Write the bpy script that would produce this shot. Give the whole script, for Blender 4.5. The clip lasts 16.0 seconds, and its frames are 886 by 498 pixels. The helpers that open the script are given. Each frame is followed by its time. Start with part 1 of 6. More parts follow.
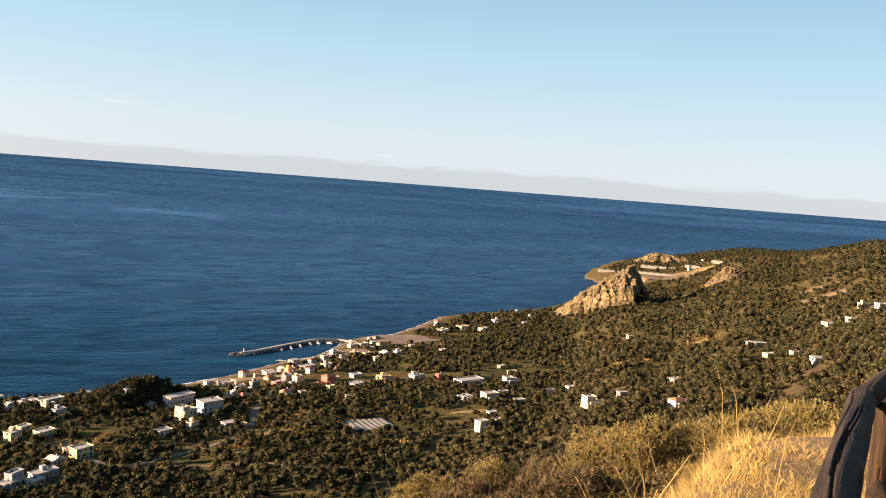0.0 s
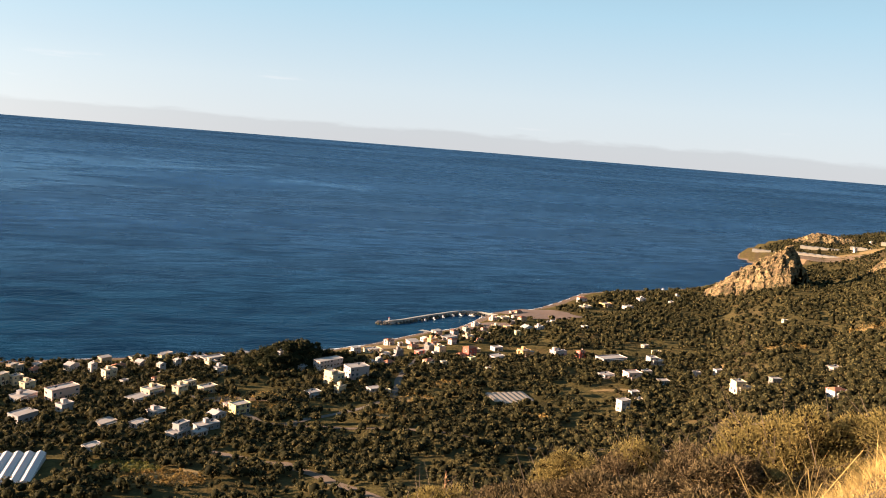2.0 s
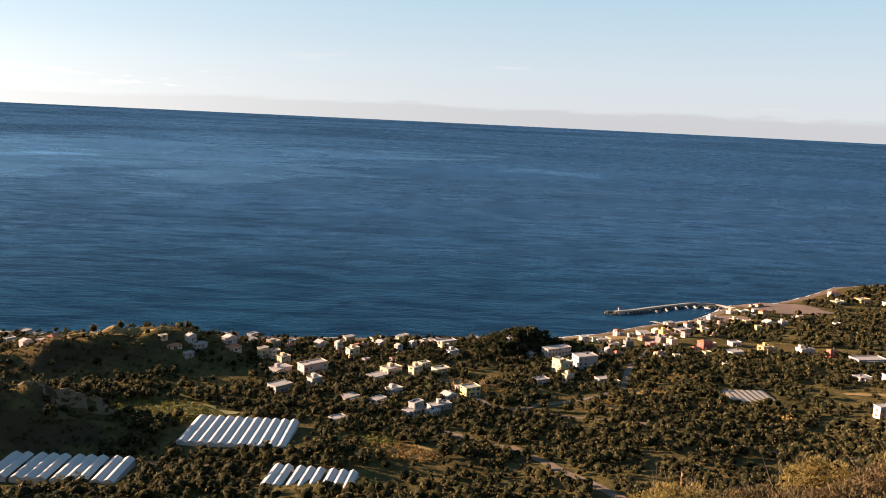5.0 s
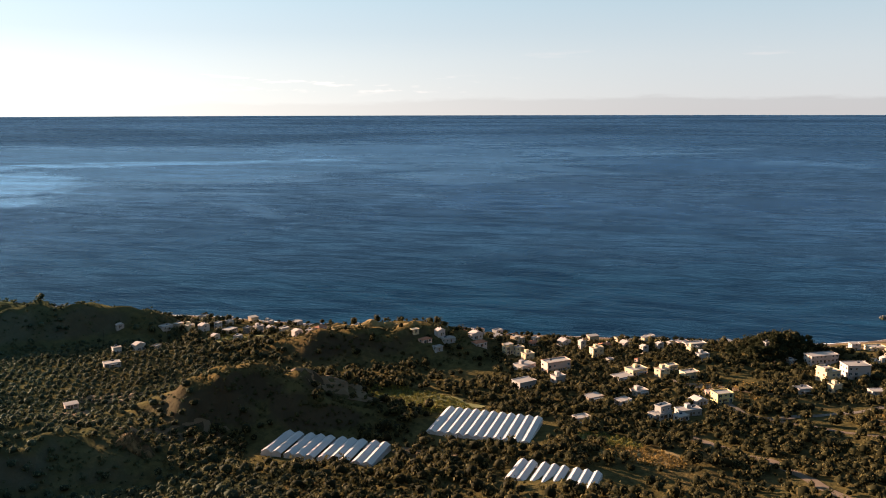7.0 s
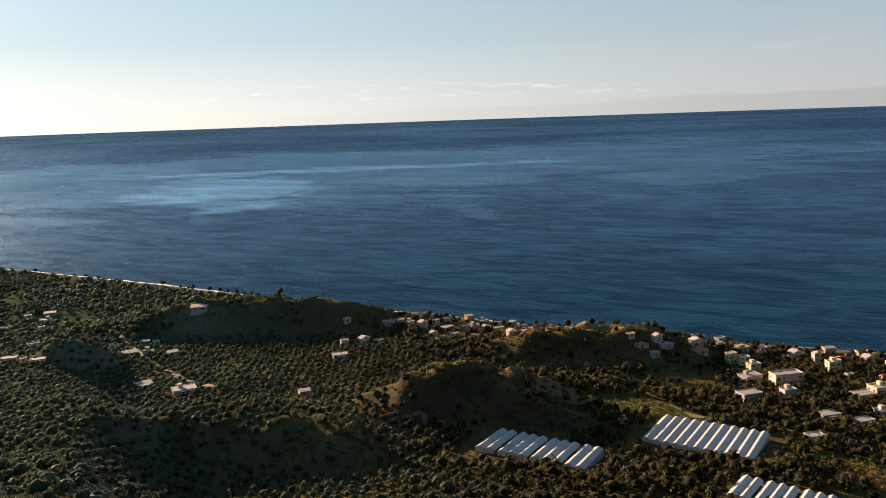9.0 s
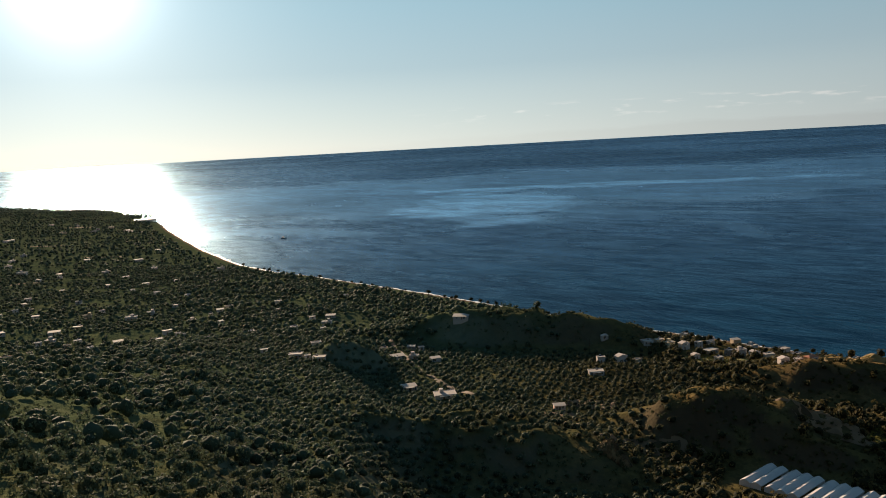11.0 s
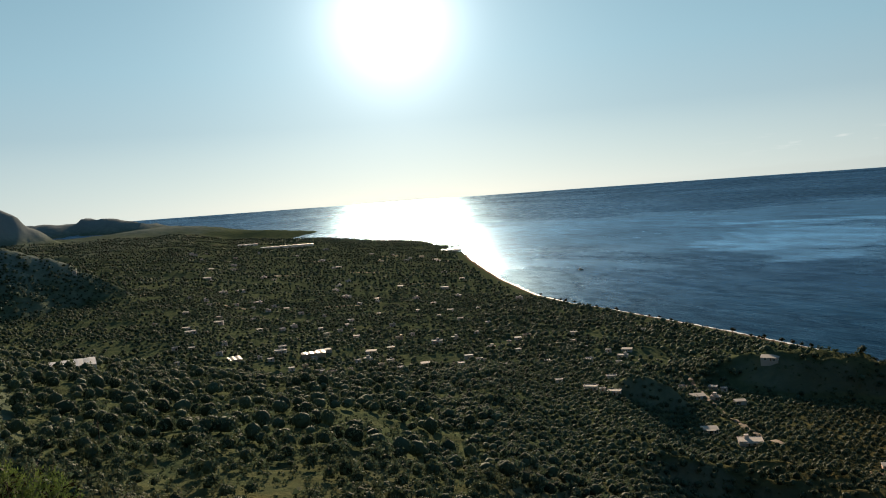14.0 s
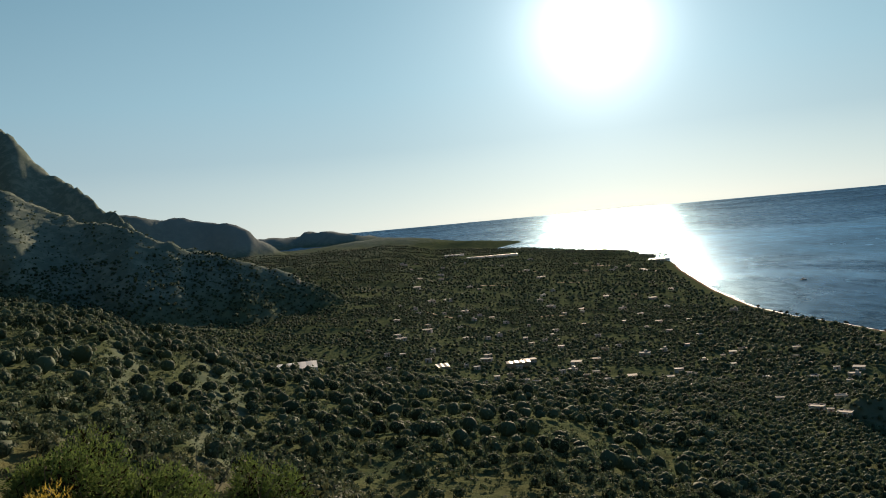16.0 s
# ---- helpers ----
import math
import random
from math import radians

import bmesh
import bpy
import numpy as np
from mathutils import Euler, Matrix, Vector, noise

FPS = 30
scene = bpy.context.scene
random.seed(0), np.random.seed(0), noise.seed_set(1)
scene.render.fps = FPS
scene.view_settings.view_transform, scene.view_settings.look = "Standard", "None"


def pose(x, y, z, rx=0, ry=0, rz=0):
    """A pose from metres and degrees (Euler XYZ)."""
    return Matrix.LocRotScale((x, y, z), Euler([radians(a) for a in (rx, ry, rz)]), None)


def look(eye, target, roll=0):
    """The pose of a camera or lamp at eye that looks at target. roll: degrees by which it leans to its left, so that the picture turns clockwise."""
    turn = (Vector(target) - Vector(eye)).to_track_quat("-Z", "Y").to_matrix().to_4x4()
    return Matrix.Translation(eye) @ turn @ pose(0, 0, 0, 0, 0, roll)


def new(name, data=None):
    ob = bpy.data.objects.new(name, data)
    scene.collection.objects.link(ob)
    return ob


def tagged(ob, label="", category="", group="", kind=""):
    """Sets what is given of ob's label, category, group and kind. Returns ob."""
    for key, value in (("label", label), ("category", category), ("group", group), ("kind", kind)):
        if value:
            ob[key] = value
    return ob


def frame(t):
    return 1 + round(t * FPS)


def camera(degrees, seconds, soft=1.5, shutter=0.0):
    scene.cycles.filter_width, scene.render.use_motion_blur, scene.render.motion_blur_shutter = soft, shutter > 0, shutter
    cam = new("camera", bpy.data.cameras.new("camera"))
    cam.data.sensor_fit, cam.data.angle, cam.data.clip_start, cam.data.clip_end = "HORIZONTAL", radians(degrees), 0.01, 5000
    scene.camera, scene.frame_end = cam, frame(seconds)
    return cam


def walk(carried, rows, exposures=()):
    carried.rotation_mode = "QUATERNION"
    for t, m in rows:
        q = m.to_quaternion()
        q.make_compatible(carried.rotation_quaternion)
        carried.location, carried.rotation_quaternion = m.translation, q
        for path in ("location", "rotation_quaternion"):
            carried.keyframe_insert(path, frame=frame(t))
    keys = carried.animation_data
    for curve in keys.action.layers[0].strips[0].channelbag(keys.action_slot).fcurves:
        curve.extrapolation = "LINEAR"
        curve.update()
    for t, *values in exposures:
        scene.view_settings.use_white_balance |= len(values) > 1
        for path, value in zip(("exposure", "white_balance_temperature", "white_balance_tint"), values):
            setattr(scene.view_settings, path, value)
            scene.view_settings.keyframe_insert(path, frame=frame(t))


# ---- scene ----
cam = camera(56.86, 16.0, 1.0)
# seconds, yaw, pitch, roll: a slow turn on the spot, the camera at arm's length
ROWS = [
    (0, 0.14, -4.71, -4.36), (0.5, 2.65, -5.43, -4.52),
    (1, 5.88, -6.05, -4.51), (1.5, 8.48, -6.61, -4.52),
    (2, 10.25, -7.30, -4.56), (2.5, 11.98, -7.70, -4.49),
    (3, 14.15, -8.02, -4.40), (3.5, 17.08, -8.34, -4.02),
    (3.7, 18.37, -8.47, -3.85), (5.8, 31.96, -9.36, -1.79),
    (6, 33.78, -9.40, -1.50), (6.5, 38.76, -9.56, -0.55),
    (7, 42.76, -9.61, 0.13), (7.5, 46.09, -9.65, 0.51),
    (8, 49.24, -9.65, 0.77), (8.5, 53.45, -9.46, 1.38),
    (9, 57.60, -9.25, 1.96), (9.5, 63.63, -8.91, 1.84),
    (9.7, 65.60, -8.84, 1.89), (11.8, 80.84, -6.44, 3.65),
    (12, 82.14, -6.29, 3.68), (12.5, 85.25, -5.78, 3.66),
    (13, 89.14, -5.22, 3.70), (13.5, 92.65, -4.52, 3.89),
    (14, 96.19, -3.88, 4.13), (14.5, 99.99, -3.27, 4.35),
    (15, 103.64, -2.93, 4.63), (15.5, 107.24, -2.46, 4.91),
    (16, 110.41, -2.03, 5.25),
]
ARM = 0.4
walk(cam, [(t, pose(-ARM * math.sin(radians(w)), ARM * math.cos(radians(w)) - ARM, 180.0, 90 + p, q, w)) for t, w, p, q in ROWS],
     [(0, 2.26, 6250, 14), (3.7, 2.18, 6250, 16), (5.8, 2.14, 6450, 18), (7.0, 2.07, 6550, 18), (9.5, 1.54, 6450, 14), (12.0, 1.2, 5950, 6), (16.0, 1.22, 5900, 5)])

# ---- sky and sun ----
SUN_AZ, SUN_EL = 98.9, 12.0
sun_way = Vector((-math.sin(radians(SUN_AZ)) * math.cos(radians(SUN_EL)), math.cos(radians(SUN_AZ)) * math.cos(radians(SUN_EL)), math.sin(radians(SUN_EL))))
world = bpy.data.worlds.new("sky")
scene.world = world
world.use_nodes = True


class Nodes:
    """Short hand for building a node tree."""

    def __init__(self, tree):
        self.tree = tree

    def add(self, kind, links=(), **values):
        n = self.tree.nodes.new(kind)
        for key, value in values.items():
            if key in ("operation", "blend_type", "data_type", "noise_dimensions", "sky_type", "sun_disc", "feature", "interpolation_type", "wave_type",
                       "sun_elevation", "sun_rotation", "altitude", "air_density", "dust_density", "ozone_density", "attribute_name", "vector_type", "bands_direction"):
                if key == "operation":
                    n.operation = value
                elif key == "blend_type":
                    n.blend_type = value
                elif key == "data_type":
                    n.data_type = value
                elif key == "noise_dimensions":
                    n.noise_dimensions = value
                elif key == "sky_type":
                    n.sky_type = value
                elif key == "sun_disc":
                    n.sun_disc = value
                elif key == "feature":
                    n.feature = value
                elif key == "interpolation_type":
                    n.interpolation_type = value
                elif key == "wave_type":
                    n.wave_type = value
                elif key == "sun_elevation":
                    n.sun_elevation = value
                elif key == "sun_rotation":
                    n.sun_rotation = value
                elif key == "altitude":
                    n.altitude = value
                elif key == "air_density":
                    n.air_density = value
                elif key == "dust_density":
                    n.dust_density = value
                elif key == "ozone_density":
                    n.ozone_density = value
                elif key == "attribute_name":
                    n.attribute_name = value
                elif key == "vector_type":
                    n.vector_type = value
                elif key == "bands_direction":
                    n.bands_direction = value
            else:
                n.inputs[int(key[1:]) if key[0] == "i" and key[1:].isdigit() else key.replace("_", " ")].default_value = value
        for socket, source in dict(links).items():
            self.tree.links.new(source, n.inputs[socket])
        return n

    def math(self, operation, a, b=0.0, clamp=False):
        n = self.tree.nodes.new("ShaderNodeMath")
        n.operation, n.use_clamp = operation, clamp
        for i, v in enumerate((a, b)):
            if isinstance(v, (int, float)):
                n.inputs[i].default_value = v
            else:
                self.tree.links.new(v, n.inputs[i])
        return n.outputs[0]

    def ramp(self, source, stops):
        n = self.tree.nodes.new("ShaderNodeValToRGB")
        e = n.color_ramp.elements
        while len(e) < len(stops):
            e.new(0.5)
        for el, (p, c) in zip(e, stops):
            el.position, el.color = p, (*c, 1) if len(c) == 3 else c
        self.tree.links.new(source, n.inputs[0])
        return n.outputs[0]

    def mix(self, k, a, b, blend="MIX"):
        n = self.tree.nodes.new("ShaderNodeMix")
        n.data_type, n.blend_type = "RGBA", blend
        for i, v in ((0, k), (6, a), (7, b)):
            if isinstance(v, (int, float)):
                n.inputs[i].default_value = v
            elif isinstance(v, tuple):
                n.inputs[i].default_value = (*v, 1)
            else:
                self.tree.links.new(v, n.inputs[i])
        return n.outputs[2]

    def noise(self, size, detail=4.0, rough=0.6, stretch=None, warp=0.0, co=None):
        """Noise whose features are about size metres, in object space or in the coordinates given."""
        co = co or self.tree.nodes.new("ShaderNodeTexCoord").outputs["Object"]
        if stretch:
            m = self.tree.nodes.new("ShaderNodeMapping")
            m.inputs["Scale"].default_value = stretch[:3]
            if len(stretch) > 3:
                m.vector_type, m.inputs["Scale"].default_value = "TEXTURE", [1 / v for v in stretch[:3]]
                m.inputs["Rotation"].default_value = (0, 0, stretch[3])
            self.tree.links.new(co, m.inputs["Vector"])
            co = m.outputs[0]
        n = self.tree.nodes.new("ShaderNodeTexNoise")
        n.inputs["Scale"].default_value, n.inputs["Detail"].default_value = 1.0 / size, detail
        n.inputs["Roughness"].default_value, n.inputs["Distortion"].default_value = rough, warp
        self.tree.links.new(co, n.inputs["Vector"])
        return n.outputs["Fac"]

    def bump(self, source, strength, distance):
        n = self.tree.nodes.new("ShaderNodeBump")
        n.inputs["Strength"].default_value, n.inputs["Distance"].default_value = strength, distance
        self.tree.links.new(source, n.inputs["Height"])
        return n.outputs[0]


def build_sky():
    w = Nodes(world.node_tree)
    world.node_tree.nodes.clear()
    sky = w.add("ShaderNodeTexSky", sky_type="NISHITA", sun_disc=False, sun_elevation=radians(SUN_EL), sun_rotation=radians(-SUN_AZ),
                altitude=180.0, air_density=1.0, dust_density=0.3, ozone_density=2.0)
    co = w.add("ShaderNodeTexCoord").outputs["Generated"]
    split = w.add("ShaderNodeSeparateXYZ", {0: co}).outputs
    # hazy sea air: pale at the horizon, clear blue above
    air = w.ramp(split[2], [(0.0, (3.5, 3.75, 3.75)), (0.06, (3.25, 3.75, 3.85)), (0.16, (2.25, 3.35, 3.8)), (0.32, (1.05, 2.1, 2.75)), (0.6, (0.55, 1.2, 1.8)), (1.0, (0.35, 0.8, 1.4))])
    tinted = w.mix(0.93, sky.outputs[0], air)
    # a low bank of thin cloud over the sea horizon
    stretched = w.add("ShaderNodeMapping", {0: co})
    stretched.inputs["Scale"].default_value = (9, 9, 60)
    puff = w.add("ShaderNodeTexNoise", {0: stretched.outputs[0]}, Scale=1.0, Detail=6.0, Roughness=0.6).outputs["Fac"]
    east = w.math("MULTIPLY_ADD", split[1], 0.016)
    east.node.inputs[2].default_value = 0.005
    top = w.math("MULTIPLY_ADD", puff, 0.022)
    w.tree.links.new(w.math("SUBTRACT", east, 0.0140), top.node.inputs[2])
    low = w.math("MULTIPLY", w.math("SUBTRACT", top, split[2]), 220.0, True)
    low = w.math("MULTIPLY", low, w.math("MULTIPLY", w.math("ADD", split[1], 0.05), 0.9, True))
    tinted = w.mix(low, tinted, w.mix(1.0, tinted, (0.86, 0.84, 0.84), "MULTIPLY"))
    # a few thin wisps low in the sky
    drawn = w.add("ShaderNodeMapping", {0: co})
    drawn.inputs["Scale"].default_value = (7, 7, 70)
    wisp = w.add("ShaderNodeTexNoise", {0: drawn.outputs[0]}, Scale=1.0, Detail=5.0, Roughness=0.55).outputs["Fac"]
    lowness = w.ramp(split[2], [(0.005, (0, 0, 0)), (0.02, (1, 1, 1)), (0.06, (1, 1, 1)), (0.085, (0, 0, 0))])
    wisp = w.math("MULTIPLY", w.ramp(wisp, [(0.66, (0, 0, 0)), (0.78, (0.45, 0.45, 0.45))]), lowness)
    tinted = w.mix(wisp, tinted, (4.6, 4.5, 4.3))
    # a row of small fair-weather puffs over the south-western horizon
    small = w.add("ShaderNodeMapping", {0: co})
    small.inputs["Scale"].default_value = (26, 26, 190)
    puffs = w.add("ShaderNodeTexNoise", {0: small.outputs[0]}, Scale=1.0, Detail=5.0, Roughness=0.55).outputs["Fac"]
    row = w.ramp(split[2], [(0.018, (0, 0, 0)), (0.025, (1, 1, 1)), (0.036, (1, 1, 1)), (0.042, (0, 0, 0))])
    side = w.add("ShaderNodeVectorMath", {0: co}, operation="DOT_PRODUCT")
    side.inputs[1].default_value = (-math.sin(radians(58)), math.cos(radians(58)), 0)
    row = w.math("MULTIPLY", row, w.ramp(side.outputs["Value"], [(0.93, (0, 0, 0)), (0.975, (1, 1, 1))]))
    puffs = w.math("MULTIPLY", w.ramp(puffs, [(0.56, (0, 0, 0)), (0.68, (0.7, 0.7, 0.7))]), row)
    tinted = w.mix(puffs, tinted, (5.6, 5.3, 4.9))
    # the bright air round the sun
    dot = w.add("ShaderNodeVectorMath", {0: co}, operation="DOT_PRODUCT")
    dot.inputs[1].default_value = sun_way
    near = w.math("MAXIMUM", dot.outputs["Value"], 0.0)
    glow = w.math("ADD", w.math("MULTIPLY", w.math("POWER", near, 430.0), 10.0), w.math("MULTIPLY", w.math("POWER", near, 66.0), 2.3))
    wide = w.math("MULTIPLY", w.math("POWER", near, 3.2), 1.95)
    band = w.math("MULTIPLY", w.ramp(split[2], [(0.0, (1, 1, 1)), (0.09, (0, 0, 0))]), w.math("MULTIPLY", w.math("POWER", near, 2.5), 2.2))
    lit = w.mix(1.0, tinted, w.mix(1.0, (1.0, 0.97, 0.9), glow, "MULTIPLY"), "ADD")
    lit = w.mix(1.0, lit, w.mix(1.0, (0.78, 1.0, 1.03), wide, "MULTIPLY"), "ADD")
    lit = w.mix(1.0, lit, w.mix(1.0, (1.0, 0.86, 0.55), band, "MULTIPLY"), "ADD")
    back = w.add("ShaderNodeBackground", {0: lit}, Strength=0.046)
    w.add("ShaderNodeOutputWorld", {0: back.outputs[0]})


build_sky()
lamp = bpy.data.lights.new("sun", "SUN")
lamp.energy, lamp.angle, lamp.color = 5.0, radians(0.5), (1.0, 0.71, 0.45)
sun = new("sun", lamp)
sun.matrix_world = look((0, 0, 400), Vector((0, 0, 400)) - sun_way)


# ---- materials ----
def material(name, rough=0.8, metal=0.0, spec=0.5):
    m = bpy.data.materials.new(name)
    m.use_nodes = True
    n = Nodes(m.node_tree)
    b = m.node_tree.nodes["Principled BSDF"]
    b.inputs["Roughness"].default_value, b.inputs["Metallic"].default_value = rough, metal
    b.inputs["Specular IOR Level"].default_value = spec
    return m, n, b.inputs


def plaster(name, c, wear=0.25):
    m, n, s = material(name, 0.85, 0, 0.25)
    dark = tuple(v * 0.72 for v in c)
    a = n.noise(3.0, 5, 0.65, (1, 1, 0.45))
    rnd = n.add("ShaderNodeObjectInfo").outputs["Random"]
    col = n.mix(n.math("MULTIPLY", n.ramp(a, [(0.42, (0, 0, 0)), (0.75, (1, 1, 1))]), wear * 2), c, dark)
    col = n.mix(n.math("MULTIPLY", rnd, 0.22), col, tuple(v * 0.7 for v in c))
    n.tree.links.new(col, s["Base Color"])
    n.tree.links.new(n.bump(n.noise(0.25, 3), 0.25, 0.02), s["Normal"])
    return m


def plain(name, c, rough=0.6, metal=0.0, size=1.0, amount=0.3, spec=0.4):
    m, n, s = material(name, rough, metal, spec)
    a = n.noise(size, 5, 0.65)
    n.tree.links.new(n.mix(n.math("MULTIPLY", a, amount * 2), c, tuple(v * 0.6 for v in c)), s["Base Color"])
    n.tree.links.new(n.bump(n.noise(size * 0.2, 3), 0.2, size * 0.05), s["Normal"])
    return m


def leaf_material(name, a, b, patch=9.0, through_light=0.3, haze_tint=None, vary=0.7):
    """Foliage: tree by tree from a to b, leaf by leaf a little lighter or darker; thin leaves let light through."""
    m, n, s = material(name, 0.8, 0, 0.04)
    isl = n.add("ShaderNodeNewGeometry").outputs["Random Per Island"]
    tone = n.ramp(n.noise(patch, 2, 0.5), [(0.3, (0, 0, 0)), (0.7, (1, 1, 1))])
    col = n.mix(tone, a, b)
    if haze_tint:
        # cooler grey-green to the south-west: haze and backlight put into the leaf colour
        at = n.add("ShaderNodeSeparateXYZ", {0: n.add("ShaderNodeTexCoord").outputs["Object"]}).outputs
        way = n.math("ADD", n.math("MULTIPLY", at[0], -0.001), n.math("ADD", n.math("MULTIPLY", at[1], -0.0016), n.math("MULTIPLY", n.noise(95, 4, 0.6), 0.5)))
        col = n.mix(n.math("MULTIPLY", n.ramp(way, [(0.2, (0, 0, 0)), (0.55, (1, 1, 1))]), 0.85), col, haze_tint)
    col = n.mix(n.math("MULTIPLY", isl, vary), col, tuple(v * 0.45 for v in a))
    n.tree.links.new(col, s["Base Color"])
    thin = n.add("ShaderNodeBsdfTranslucent", {0: col})
    both = n.add("ShaderNodeMixShader", {1: m.node_tree.nodes["Principled BSDF"].outputs[0], 2: thin.outputs[0]}, Fac=through_light)
    n.tree.links.new(both.outputs[0], m.node_tree.nodes["Material Output"].inputs["Surface"])
    return m


def ground_material():
    m, n, s = material("ground", 1.0, 0, 0.0)
    big, mid, fine = n.noise(95, 4, 0.6, None, 0.6), n.noise(17, 4, 0.65, None, 0.4), n.noise(1.6, 4, 0.7)
    dry = n.mix(mid, (0.24, 0.145, 0.060), (0.14, 0.088, 0.042))
    green = n.mix(mid, (0.105, 0.090, 0.030), (0.125, 0.094, 0.040))
    k = n.ramp(n.math("ADD", n.math("MULTIPLY", big, 0.6), n.math("MULTIPLY", mid, 0.45)), [(0.54, (0, 0, 0)), (0.76, (1, 1, 1))])
    col = n.mix(k, green, dry)
    scrub = n.ramp(n.noise(6.5, 5, 0.7), [(0.46, (0, 0, 0)), (0.54, (1, 1, 1))])
    col = n.mix(n.math("MULTIPLY", scrub, 0.5), col, (0.030, 0.032, 0.014))
    col = n.mix(n.math("MULTIPLY", fine, 0.55), col, (0.05, 0.038, 0.024))
    z = n.add("ShaderNodeSeparateXYZ", {0: n.add("ShaderNodeTexCoord").outputs["Object"]}).outputs[2]
    west = n.add("ShaderNodeSeparateXYZ", {0: n.add("ShaderNodeTexCoord").outputs["Object"]}).outputs[0]
    south = n.add("ShaderNodeSeparateXYZ", {0: n.add("ShaderNodeTexCoord").outputs["Object"]}).outputs[1]
    maquis = n.ramp(n.math("MULTIPLY", n.math("ADD", n.math("MULTIPLY", west, -0.001), n.math("ADD", n.math("MULTIPLY", south, -0.0016), n.math("MULTIPLY", big, 0.5))), 0.5), [(0.15, (0, 0, 0)), (0.31, (1, 1, 1))])
    col = n.mix(n.math("MULTIPLY", maquis, 0.88), col, n.mix(n.ramp(mid, [(0.36, (0, 0, 0)), (0.62, (1, 1, 1))]), (0.042, 0.064, 0.038), (0.082, 0.100, 0.054)))
    # brown earth on steep faces, darkened to hold the knolls' shade
    steep = n.ramp(n.add("ShaderNodeSeparateXYZ", {0: n.add("ShaderNodeNewGeometry").outputs["Normal"]}).outputs[2], [(0.84, (1, 1, 1)), (0.93, (0, 0, 0))])
    col = n.mix(n.math("MULTIPLY", steep, n.math("SUBTRACT", 0.85, n.math("MULTIPLY", maquis, 0.8))), col, n.mix(mid, (0.078, 0.054, 0.035), (0.043, 0.032, 0.021)))
    # western heights: rock made paler, with the haze over it put in
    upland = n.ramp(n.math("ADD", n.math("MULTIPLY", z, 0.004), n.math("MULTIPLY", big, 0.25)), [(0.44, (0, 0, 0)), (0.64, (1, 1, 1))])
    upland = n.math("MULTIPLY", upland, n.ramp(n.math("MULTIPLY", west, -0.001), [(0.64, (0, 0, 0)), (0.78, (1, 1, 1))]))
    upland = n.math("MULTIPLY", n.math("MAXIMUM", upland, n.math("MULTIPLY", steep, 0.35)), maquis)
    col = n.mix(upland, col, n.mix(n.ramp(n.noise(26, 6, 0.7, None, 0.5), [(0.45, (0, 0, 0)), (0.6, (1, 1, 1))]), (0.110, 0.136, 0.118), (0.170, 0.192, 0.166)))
    shore = n.ramp(n.math("ADD", n.math("MULTIPLY", z, 0.2), n.math("MULTIPLY", mid, 0.12)), [(0.52, (1, 1, 1)), (0.62, (0, 0, 0))])
    col = n.mix(shore, col, n.mix(mid, (0.17, 0.125, 0.095), (0.11, 0.085, 0.07)))
    # the far western mountains: haze put into the colour as pale blue-grey
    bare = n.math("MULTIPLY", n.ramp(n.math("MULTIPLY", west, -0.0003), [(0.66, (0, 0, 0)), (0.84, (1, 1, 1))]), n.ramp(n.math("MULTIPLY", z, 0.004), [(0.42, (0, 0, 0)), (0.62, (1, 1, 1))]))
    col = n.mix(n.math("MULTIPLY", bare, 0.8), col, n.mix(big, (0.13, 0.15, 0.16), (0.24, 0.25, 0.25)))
    n.tree.links.new(col, s["Base Color"])
    n.tree.links.new(n.bump(n.math("ADD", n.noise(4.0, 5, 0.7), n.math("MULTIPLY", fine, 0.3)), 0.8, 1.2), s["Normal"])
    return m


